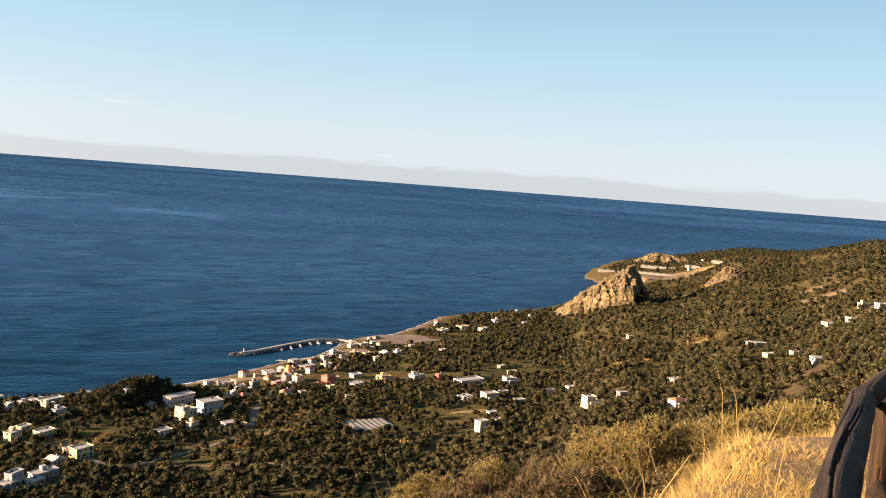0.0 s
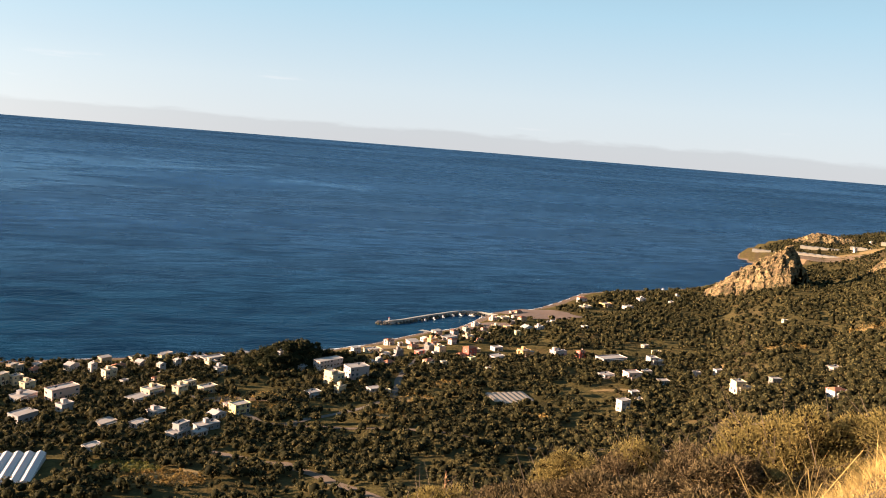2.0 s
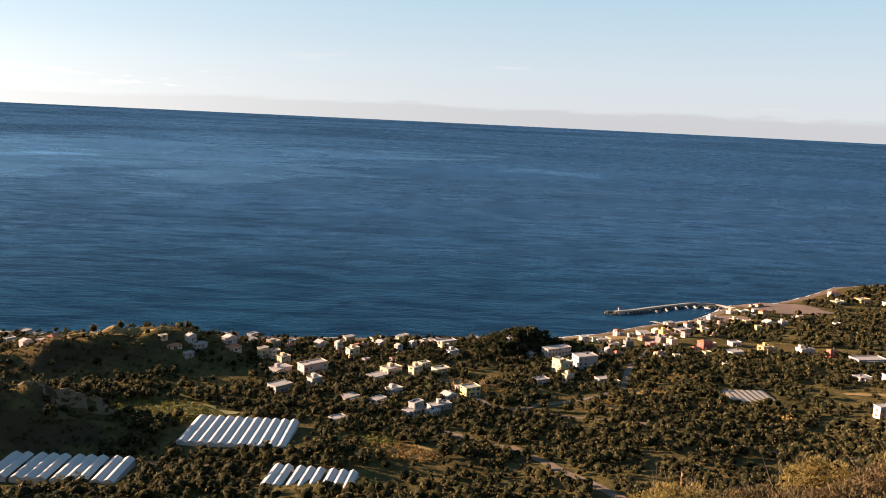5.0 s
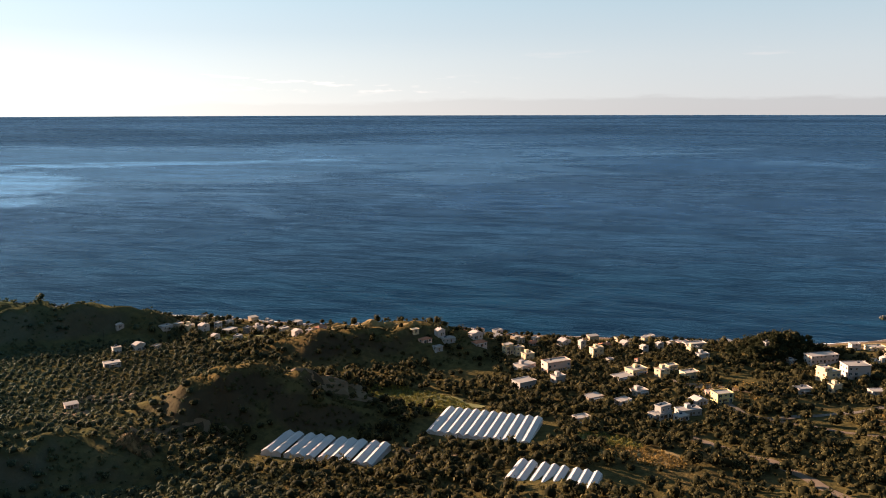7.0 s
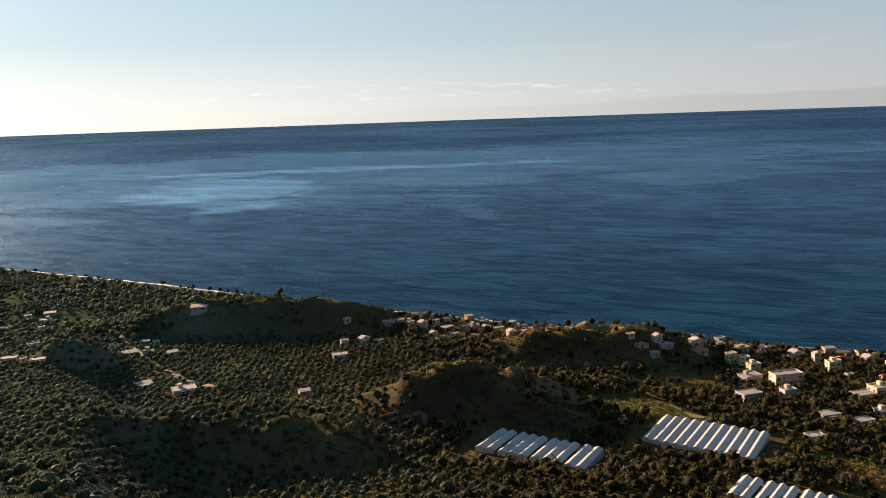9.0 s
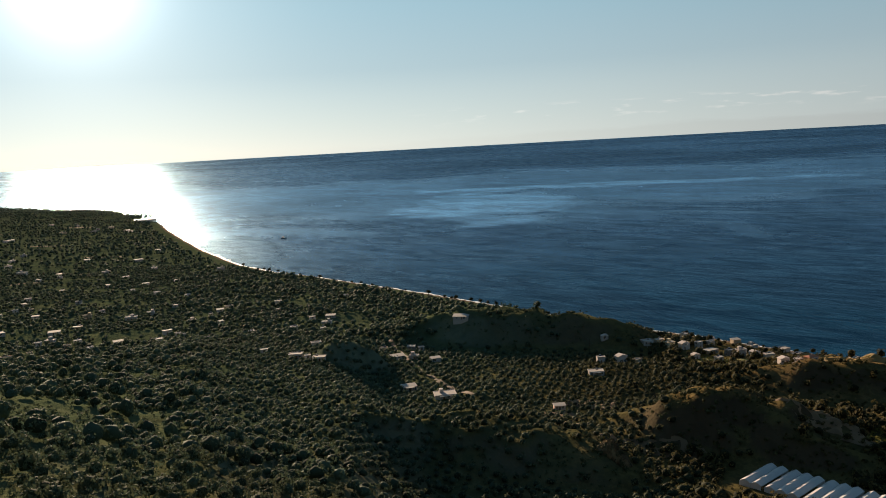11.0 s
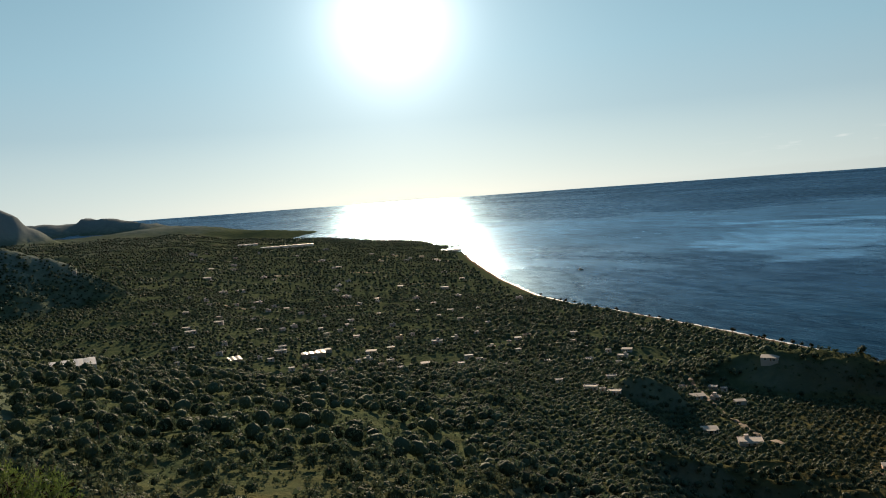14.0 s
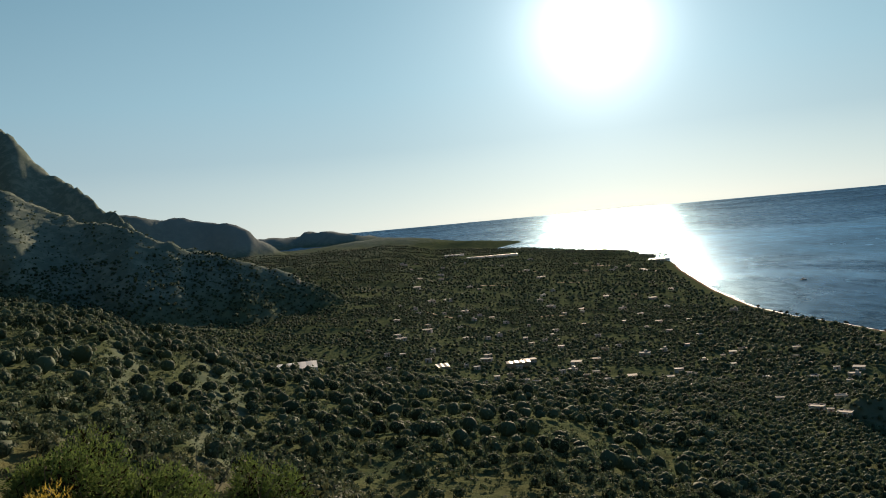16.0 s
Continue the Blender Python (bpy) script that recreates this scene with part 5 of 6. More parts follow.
# farm sheds and small houses scattered over the western plain
for k in range(52):
    a, q = rnd.uniform(91, 117), rnd.uniform(560, 1250)
    hx, hy = (float(v) for v in polar(a, q))
    if inland(hx, hy) > 40 and all(math.hypot(hx - h[0], hy - h[1]) > 14 for h in HOUSES):
        wide = rnd.uniform(4.5, 8.5)
        house(hx, hy, a + rnd.choice((-30, -10, 12, 28)), wide, wide * 0.7, rnd.choice((2.7, 3.0, 3.2)), rnd.choice("wwgtgc"), rnd.choice("ffm"))
for k in range(46):
    a, q = rnd.uniform(91, 113), rnd.uniform(1250, 2350)
    hx, hy = (float(v) for v in polar(a, q))
    if inland(hx, hy) > 60 and all(math.hypot(hx - h[0], hy - h[1]) > 24 for h in HOUSES):
        wide = rnd.uniform(9, 17)
        house(hx, hy, a + rnd.choice((-30, -10, 12, 28)), wide, wide * 0.7, rnd.choice((3.6, 4.2, 5.0)), rnd.choice("wwgwc"), rnd.choice("ffm"))
for item in HOUSES:
    build_house(*item, rnd)


# ---- greenhouses ----
def greenhouse(x, y, z, turn, across, depth, spans, mat, label, gaps=(), wall=2.4, rise=1.3, eave=1.4):
    """Ridged tunnels side by side; the ridges run along the depth. z: the floor's height."""
    root = new("greenhouse")
    root.matrix_basis = pose(x, y, z, 0, 0, turn)
    step = across / spans

    def span():
        v, f, n = [], [], 6
        for k in range(2):
            for i in range(n + 1):
                u = i / n * 2 - 1
                v.append((u * step * 0.49, (k - 0.5) * depth, eave + rise * (1 - abs(u) ** 1.25)))
        for i in range(n):
            f.append((i, i + 1, n + 2 + i, n + 1 + i))
        me = bpy.data.meshes.new("roof_span")
        me.from_pydata(v, [], f)
        me.materials.append(mat)
        return me

    def end():
        v = [(-step * 0.49, 0, -2.5), (step * 0.49, 0, -2.5), (step * 0.49, 0, eave), (step * 0.24, 0, eave + rise * 0.58), (0, 0, eave + rise), (-step * 0.24, 0, eave + rise * 0.58), (-step * 0.49, 0, eave)]
        me = bpy.data.meshes.new("end_wall")
        me.from_pydata(v, [], [tuple(range(7))])
        me.materials.append(mat)
        return me

    me_span, me_end = span(), end()
    gutter = boxes_mesh("gutter", M_STEEL, [(-0.12, -depth / 2, eave - 0.1, 0.12, depth / 2, eave + 0.05)])
    post = boxes_mesh("post", M_STEEL, [(-0.05, -0.05, -2.5, 0.05, 0.05, eave)])
    for i in range(spans):
        u = (i + 0.5) * step - across / 2 + sum(1.2 for g in gaps if i >= g)
        child("roof_span", me_span, root, pose(u, 0, 0))
        for k in (-1, 1):
            child("end_wall", me_end, root, pose(u, k * depth / 2, 0))
        child("gutter", gutter, root, pose(u + step / 2, 0, 0))
        for k in (-1, 0, 1):
            child("post", post, root, pose(u + step / 2, k * depth * 0.46, 0))
    for k in (-1, 1):
        child("side_wall", boxes_mesh("side_wall", mat, [(-0.04, -depth / 2, -2.5, 0.04, depth / 2, eave)]), root, pose(k * across / 2 + (sum(1.2 for g in gaps) if k > 0 else 0), 0, 0))
    tagged(root, label, "greenhouse", "greenhouses")
    c, s = math.cos(radians(turn)), math.sin(radians(turn))
    for i in range(-3, 4):
        for j in range(-2, 3):
            u, q = i / 3 * across / 2, j / 2 * depth / 2
            KEEP_OUT.append((x + u * c - q * s, y + u * s + q * c, max(across / 6, depth / 4) * 0.9))


greenhouse(-250, 301, 22.9, 25, 51.5, 34, 11, M_FILM, "eleven-bay white plastic greenhouse among the olive trees")
greenhouse(-281, 222, 27.0, 26, 50, 23.5, 10, M_FILM, "stepped ten-bay greenhouse under dull white plastic sheet", (2, 5, 8))
greenhouse(-184, 264, 29.3, 20, 34, 19.5, 8, M_FILM, "eight-bay white plastic greenhouse below the hillside", (2, 5))
greenhouse(-36, 523, 17.4, 30, 27, 23, 7, M_NET, "grey shade-net greenhouse standing in the olive grove", (), 2.4, 0.35)
greenhouse(-428, -264, ground_z(-428, -264) + 1.2, 121, 25, 26, 4, M_FILM, "low whitish greenhouse at the foot of the spur", (2,), 2.0, 0.25)
greenhouse(-700, -281, 44.5, 118, 24, 20, 5, M_NET, "long grey net house on the plain", (), 2.0, 0.5)
greenhouse(-735, -212, 40.0, 112, 22, 12, 4, M_NET, "pale net-covered shelter on the plain", (), 2.0, 0.5)
greenhouse(-611, 288, 13.8, 63, 22, 20, 4, M_NET, "flat grey-brown net house beside the beach", (), 2.4, 0.4)
greenhouse(352, 628, 104.0, -28, 30, 24, 5, M_NET, "grey net greenhouse on the olive slope", (), 2.0, 1.0)
for gx, gy, gt, ga, gd in ((352, 1688, -12, 44, 14), (440, 1610, -16, 122, 16), (478, 1752, -15, 86, 16), (530, 1668, -18, 52, 14), (560, 1600, -20, 50, 12)):
    greenhouse(gx, gy, max(6.0, ground_z(gx, gy) + 0.8), gt, ga, gd, max(3, int(ga / 12)), M_DUSTY, "long dusty plastic greenhouse near the headland", (), 2.0, 0.8, 3.0)
for gx, gy, gt, ga in ((-2590, -935, 110, 66), (-2545, -790, 106, 168), (-2443, -252, 96, 60)):
    greenhouse(gx, gy, ground_z(gx, gy) + 1.0, gt, ga, 22, max(4, int(ga / 14)), M_FILM, "far pale greenhouse strip on the western plain", (), 2.0, 1.0, 4.0)


# ---- roads, fields and bare patches, laid over the ground ----
def drape(name, path, width, mat, label, category, lift=0.22, clear=True):
    pts = []
    for (ax, ay), (bx, by) in zip(path[:-1], path[1:]):
        n = max(2, int(math.hypot(bx - ax, by - ay) / 2.5))
        pts += [(ax + (bx - ax) * k / n, ay + (by - ay) * k / n) for k in range(n)]
    pts.append(path[-1])
    p = np.array(pts, float)
    for _ in range(4):
        p[1:-1] = (p[:-2] + p[1:-1] * 2 + p[2:]) / 4
    t = np.gradient(p, axis=0)
    t /= np.linalg.norm(t, axis=1, keepdims=True) + 1e-9
    side = np.stack([-t[:, 1], t[:, 0]], 1)
    m = max(3, int(width / 2.0) + 1)
    rows = [p + side * width * (k / (m - 1) - 0.5) * (1 + 0.12 * np.sin(np.arange(len(p)) * 0.7 + k))[:, None] for k in range(m)]
    v = np.stack(rows, 1).reshape(-1, 2)
    z = height(v[:, 0], v[:, 1]) + lift
    i, j = np.meshgrid(np.arange(len(p) - 1), np.arange(m - 1), indexing="ij")
    f = np.stack([i * m + j, (i + 1) * m + j, (i + 1) * m + j + 1, i * m + j + 1], -1).reshape(-1, 4)
    me = mesh_of(name, np.column_stack([v, z]), f[:, ::-1], mat, True)
    if clear:
        for q in p[::3]:
            KEEP_OUT.append((q[0], q[1], width / 2 + 1.5))
    return tagged(new(name, me), label, category, kind="structure")


def patch(name, x, y, long, wide, turn, mat, label, category, lift=0.25, clear=True):
    """A field with an uneven rim."""
    n, rings = 40, max(4, int(max(long, wide) / 5))
    v, f = [(0.0, 0.0)], []
    for k in range(1, rings + 1):
        for i in range(n):
            a = i * 2 * math.pi / n
            q = k / rings * (1 + 0.16 * math.sin(2 * a + y) + 0.14 * math.sin(3 * a + x) + 0.09 * math.sin(7 * a + y) + 0.06 * math.sin(13 * a + x))
            v.append((q * long / 2 * math.cos(a), q * wide / 2 * math.sin(a)))
    for i in range(n):
        f.append((0, 1 + i, 1 + (i + 1) % n, 1 + (i + 1) % n))
        for k in range(rings - 1):
            f.append((1 + k * n + i, 1 + (k + 1) * n + i, 1 + (k + 1) * n + (i + 1) % n, 1 + k * n + (i + 1) % n))
    v, c, s = np.array(v), math.cos(radians(turn)), math.sin(radians(turn))
    gx, gy = x + v[:, 0] * c - v[:, 1] * s, y + v[:, 0] * s + v[:, 1] * c
    me = bpy.data.meshes.new(name)
    me.from_pydata(np.column_stack([gx, gy, height(gx, gy) + lift]).tolist(), [], [tuple(dict.fromkeys(q)) for q in f])
    for q in me.polygons:
        q.use_smooth = True
    me.materials.append(mat)
    if clear:
        for a, b in zip(gx[::7], gy[::7]):
            KEEP_OUT.append((a, b, min(long, wide) * 0.13 + 1))
    return tagged(new(name, me), label, category, kind="structure")


drape("road", [(-172, 364), (-145, 356), (-130, 357), (-111, 347), (-96, 336), (-70, 318), (-45, 300)], 5.5, M_ROAD, "pale unpaved track winding through the olive trees", "road")
drape("road", [(-230, 455), (-205, 446), (-185, 431), (-164, 415), (-152, 420), (-141, 441), (-122, 470), (-110, 500), (-120, 560), (-118, 640), (-128, 700)], 4.5, M_ASPHALT, "narrow worn asphalt village road", "road")
drape("road", [(-152, 420), (-120, 424), (-80, 430), (-30, 425), (20, 415), (60, 408), (110, 430)], 3.5, M_ROAD, "pale track between olive groves", "road")
drape("road", [(-470, 130), (-510, 121), (-567, 116), (-620, 112), (-663, 114)], 4.0, M_ROAD, "pale dirt lane leading to farm buildings", "road")
drape("road", [(-240, 610), (-170, 642), (-120, 690), (-108, 738), (-80, 790)], 5.0, M_ROAD, "shore road behind the houses", "road", clear=False)
patch("field", -312, 314, 72, 34, 20, M_MEADOW, "bright yellow-green field under the knoll", "field")
patch("field", -172, 320, 38, 20, 20, M_STRAW, "straw-coloured mown plot among olive trees", "field")
patch("field", -196, 330, 30, 14, 20, M_MEADOW, "small green plot beside the greenhouses", "field")
patch("field", -98, 455, 30, 12, 10, M_STRAW, "dry ochre clearing in the olive grove", "field")
patch("field", 30, 560, 24, 8, 10, M_STRAW, "bare clearing in the olive grove", "field")
patch("field", 105, 640, 40, 14, 0, M_STRAW, "dry grass clearing in the olive grove", "field")
patch("field", -520, 330, 50, 22, 60, M_MEADOW, "small green garden plot behind the beach", "field")
patch("field", -430, 375, 90, 18, 45, M_STRAW, "dry grass along the knoll's crest", "field")
patch("field", 395, 820, 50, 40, 0, M_BARE, "pale eroded scar on the hillside", "field")
patch("field", 425, 900, 40, 30, 0, M_BARE, "pale eroded scar on the hillside", "field")
patch("field", 425, 1545, 170, 90, -16, M_BARE, "ploughed field before the headland greenhouses", "field")
patch("field", 520, 1590, 120, 80, -18, M_STRAW, "dry field before the headland greenhouses", "field")
for fx, fy, long, wide, turn in ((-434, 193, 46, 16, 66), (-343, 189, 34, 16, 61), (-392, 147, 36, 18, 69), (-352, 174, 30, 14, 64), (-415, 163, 30, 14, 69), (-323, 275, 60, 16, 50), (-193, 460, 50, 14, 23), (-245, 255, 36, 12, 44)):
    patch("field", fx, fy, long, wide, turn, M_BARE, "bare tan earth on the dry slope", "field", 0.25, False)
for fx, fy, long, wide, turn in ((-100, 502, 34, 16, 11), (-99, 453, 30, 12, 12), (-81, 545, 26, 10, 8), (-18, 482, 24, 10, 2), (160, 642, 30, 10, -14), (225, 696, 34, 10, -18)):
    patch("field", fx, fy, long, wide, turn, M_STRAW, "dry ochre grass clearing between olive trees", "field")
for fx, fy, long, wide, turn in ((-2007, -537, 90, 12, 109), (-1720, -364, 70, 12, 106), (-1620, -521, 80, 12, 112), (-1498, -226, 60, 10, 103), (-1773, -171, 60, 10, 100), (-1150, -289, 60, 8, 108), (-1099, -426, 60, 8, 115), (-2219, -389, 90, 12, 104)):
    patch("field", fx, fy, long, wide, turn, M_BARE, "narrow pale field strip on the plain", "field", 0.6)
patch("beach", -44, 884, 122, 54, -33, M_SAND, "wide brown sand beach beside the harbour", "beach", 0.5)
patch("beach", -92, 792, 66, 34, 30, M_SAND, "brown sand spit inside the harbour", "beach", 0.5)
patch("field", -152, 668, 70, 20, 25, M_STRAW, "ochre bare lot beside the shore", "field")


def surf():
    k = [p for p in SHORE[10:36]]
    out = []
    for (ax, ay), (bx, by) in zip(k[:-1], k[1:]):
        n = max(1, int(math.hypot(bx - ax, by - ay) / 6))
        out += [(ax + (bx - ax) * i / n, ay + (by - ay) * i / n) for i in range(n)]
    p = np.array(out)
    t = np.gradient(p, axis=0)
    t /= np.linalg.norm(t, axis=1, keepdims=True)
    side = np.stack([-t[:, 1], t[:, 0]], 1)
    w = (0.9 + 2.4 * np.abs(fbm(p[:, 0], p[:, 1], 60, 3, 40))) * (1 + 1.8 * np.clip((-p[:, 0] - 550) / 350, 0, 1) + 1.6 * np.clip((-p[:, 0] - 1150) / 400, 0, 1))
    a, b = p - side * w[:, None], p + side * w[:, None]
    v = np.stack([a, b], 1).reshape(-1, 2)
    n = len(p)
    i = np.arange(n - 1)
    f = np.stack([2 * i, 2 * i + 1, 2 * i + 3, 2 * i + 2], 1)
    me = mesh_of("surf", np.column_stack([v, np.full(len(v), 0.2)]), f, M_FOAM)
    return tagged(new("surf", me), "thin white line of breaking surf", "surf", kind="structure")


surf()


# ---- rocks ----
def rock(x, y, turn, length, depth, top, lean, seed, label, sink=4.0, mat=None, steps=(150, 90)):
    """A craggy outcrop: a ridge that climbs towards one end and breaks off beyond the peak. lean: where along it the peak stands, 0 to 1."""
    nu, nv = steps
    u, v = np.meshgrid(np.linspace(0, 1, nu), np.linspace(-1, 1, nv), indexing="ij")
    px, py = (u - lean) * length, v * depth / 2
    warp = u + 0.035 * fbm(px, py, length * 0.3, 3, seed + 5)
    ridge = np.where(warp < lean, np.clip(warp / lean, 0, 1) ** 0.72, np.clip((1 - warp) / (1 - lean), 0, 1) ** 0.4)
    cross = np.clip(1 - np.abs(v + 0.15 * fbm(px, py, length * 0.25, 3, seed + 7)) ** 1.6, 0, 1) ** 0.7
    body = ridge * cross
    crag = 0.45 - 1.1 * np.abs(fbm(px, py, length * 0.22, 5, seed)) + 0.55 * (0.3 - np.abs(fbm(px, py, length * 0.07, 4, seed + 1)))
    hgt = top * body * (0.94 + 0.42 * crag) * np.clip(body * 6, 0, 1)
    bed = top * 0.11
    frac = hgt / bed - np.floor(hgt / bed)
    hgt = (np.floor(hgt / bed) + np.clip((frac - 0.55) / 0.45, 0, 1)) * bed * 0.6 + hgt * 0.4
    px = px + 0.02 * length * fbm(hgt * 4 + px, py * 2, length * 0.12, 3, seed + 2)
    c, s = math.cos(radians(turn)), math.sin(radians(turn))
    gx, gy = x + px * c - py * s, y + px * s + py * c
    z = height(gx.ravel(), gy.ravel()).reshape(gx.shape) - sink * (hgt < top * 0.02) + hgt
    i, j = np.meshgrid(np.arange(nu - 1), np.arange(nv - 1), indexing="ij")
    f = np.stack([i * nv + j, (i + 1) * nv + j, (i + 1) * nv + j + 1, i * nv + j + 1], -1).reshape(-1, 4)
    me = mesh_of("rock_outcrop", np.column_stack([gx.ravel(), gy.ravel(), z.ravel()]), f, mat or M_ROCK, False)
    for k in np.linspace(0.1, 0.9, 9):
        KEEP_OUT.append((x + (k - lean) * length * c, y + (k - lean) * length * s, depth * 0.33))
    return tagged(new("rock_outcrop", me), label, "rock", "rock outcrops")


rock(258, 1085, -30, 122, 84, 47, 0.86, 3, "tall golden limestone crag above the shore")
rock(405, 1150, -34, 54, 40, 19, 0.6, 11, "pale broken limestone knob in the olive grove")
rock(520, 1980, -10, 130, 70, 22, 0.35, 17, "dark rocky headland crag beside the sea")
rock(-322, 153, 40, 15, 10, 7, 0.5, 23, "weathered rock pillar on the ridge", steps=(40, 30))


# ---- the harbour ----
def mole():
    path = np.array([(-78, 868), (-104, 876), (-126, 866), (-153, 824), (-172, 790), (-184, 776)], float)
    root = new("breakwater")
    pts = []
    for a, b in zip(path[:-1], path[1:]):
        n = max(2, int(np.linalg.norm(b - a) / 4))
        pts += [a + (b - a) * k / n for k in range(n)]
    p = np.array(pts + [path[-1]])
    for _ in range(3):
        p[1:-1] = (p[:-2] + 2 * p[1:-1] + p[2:]) / 4
    t = np.gradient(p, axis=0)
    t /= np.linalg.norm(t, axis=1, keepdims=True)
    s = np.stack([-t[:, 1], t[:, 0]], 1)
    prof = [(-7.5, -3.0), (-4.0, 1.6), (-4.0, 2.9), (-3.0, 2.9), (-3.0, 1.5), (3.6, 1.4), (3.6, -3.0)]
    v = np.concatenate([np.column_stack([p - s * o, np.full(len(p), z)])[:, None] for o, z in prof], 1).reshape(-1, 3)
    m = len(prof)
    i, j = np.meshgrid(np.arange(len(p) - 1), np.arange(m - 1), indexing="ij")
    f = np.stack([i * m + j, (i + 1) * m + j, (i + 1) * m + j + 1, i * m + j + 1], -1).reshape(-1, 4)
    child("quay", mesh_of("quay", v, f, M_CONCRETE), root, Matrix(), "pale concrete quay with a parapet wall")
    rng = random.Random(3)
    stone = bmesh.new()
    bmesh.ops.create_icosphere(stone, subdivisions=1, radius=1.0)
    for q in stone.verts:
        q.co *= rng.uniform(0.75, 1.2)
    me = bpy.data.meshes.new("boulder")
    stone.to_mesh(me)
    stone.free()
    me.materials.append(M_DARKROCK)
    for k in range(len(p)):
        for o in (-6.0, -8.4, -10.2):
            if rng.random() < 0.85:
                q = p[k] - s[k] * (o + rng.uniform(-0.6, 0.6))
                child("boulder", me, root, pose(q[0], q[1], 0.9 + 0.25 * (o + 6) + rng.uniform(-0.3, 0.3), rng.uniform(0, 360), rng.uniform(0, 360), 0) @ Matrix.Diagonal((rng.uniform(1.0, 1.9),) * 3 + (1,)))
    for k in range(10):
        a = k / 10 * 6.283
        child("boulder", me, root, pose(-187 + 5 * math.cos(a), 771 + 5 * math.sin(a), 0.3, a * 70, a * 40, 0) @ Matrix.Diagonal((1.8, 1.5, 1.5, 1)))
    tagged(root, "concrete breakwater with dark boulders on its sea side", "breakwater")
    light = new("harbour_light")
    light.matrix_basis = pose(-181, 778, 1.4)
    bm = bmesh.new()
    bmesh.ops.create_cone(bm, cap_ends=True, segments=12, radius1=0.8, radius2=0.55, depth=3.6)
    bmesh.ops.translate(bm, verts=bm.verts[:], vec=(0, 0, 1.8))
    part("tower", bm, WALLS["w"], light)
    bm = bmesh.new()
    bmesh.ops.create_cone(bm, cap_ends=True, segments=12, radius1=0.75, radius2=0.3, depth=0.9)
    bmesh.ops.translate(bm, verts=bm.verts[:], vec=(0, 0, 4.05))
    part("lantern", bm, WALLS["r"], light)
    tagged(light, "small white harbour light with a red lantern", "beacon")


M_DARKROCK = rock_material("dark_boulders", (0.20, 0.18, 0.16), (0.10, 0.09, 0.08))
mole()
drape("jetty", [(-150, 768), (-138, 758), (-126, 742)], 6.0, M_CONCRETE, "short rubble jetty at the harbour mouth", "jetty", 1.0, False)


def boat_meshes(length):
    bm = bmesh.new()
    rows = []
    for k in range(9):
        u = k / 8
        half = 0.17 * length * math.sin(min(1, u * 1.6 + 0.55) * math.pi / 2) * (1 - max(0, u - 0.55) ** 2 / 0.2025 * 0.98)
        deck = 0.75 + 0.45 * u * u
        rows.append([bm.verts.new(((u - 0.5) * length, q * half, z)) for q, z in ((-1, deck), (-0.75, 0.1), (0, -0.35), (0.75, 0.1), (1, deck))])
    for a, b in zip(rows[:-1], rows[1:]):
        for i in range(4):
            bm.faces.new((a[i], b[i], b[i + 1], a[i + 1]))
        bm.faces.new((a[4], b[4], b[0], a[0]))
    bm.faces.new(rows[0])
    hull = bpy.data.meshes.new("hull")
    bm.to_mesh(hull)
    bm.free()
    hull.materials.append(M_BOAT)
    cabin = unit_box("cabin", WALLS["w"], 0.08)
    return hull, cabin


HULL, CABIN = boat_meshes(7.0)


def boat(x, y, turn, size=1.0, label="small white fishing boat moored in the harbour"):
    root = new("boat")
    root.matrix_basis = pose(x, y, 0.1, 0, 0, turn) @ Matrix.Scale(size, 4)
    child("hull", HULL, root, Matrix())
    child("cabin", CABIN, root, pose(-0.6, 0, 0.8) @ Matrix.Diagonal((1.8, 1.3, 1.3, 1)))
    child("mast", shared("mast", lambda: boxes_mesh("mast", M_STEEL, [(-0.04, -0.04, 0, 0.04, 0.04, 3.2)])), root, pose(0.6, 0, 0.9))
    tagged(root, label, "boat", "boats")


for bx, by, bt in ((-128, 845, 130), (-136, 832, 120), (-143, 818, 125), (-121, 852, 140), (-150, 806, 110), (-109, 856, 160), (-96, 850, 20), (-88, 842, 35)):
    boat(bx, by, bt)
boat(118, 1178, 100, 1.6, "small dark-looking boat off the shore")
boat(-1730, 90, 60, 1.8, "lone boat in the sun's glitter")


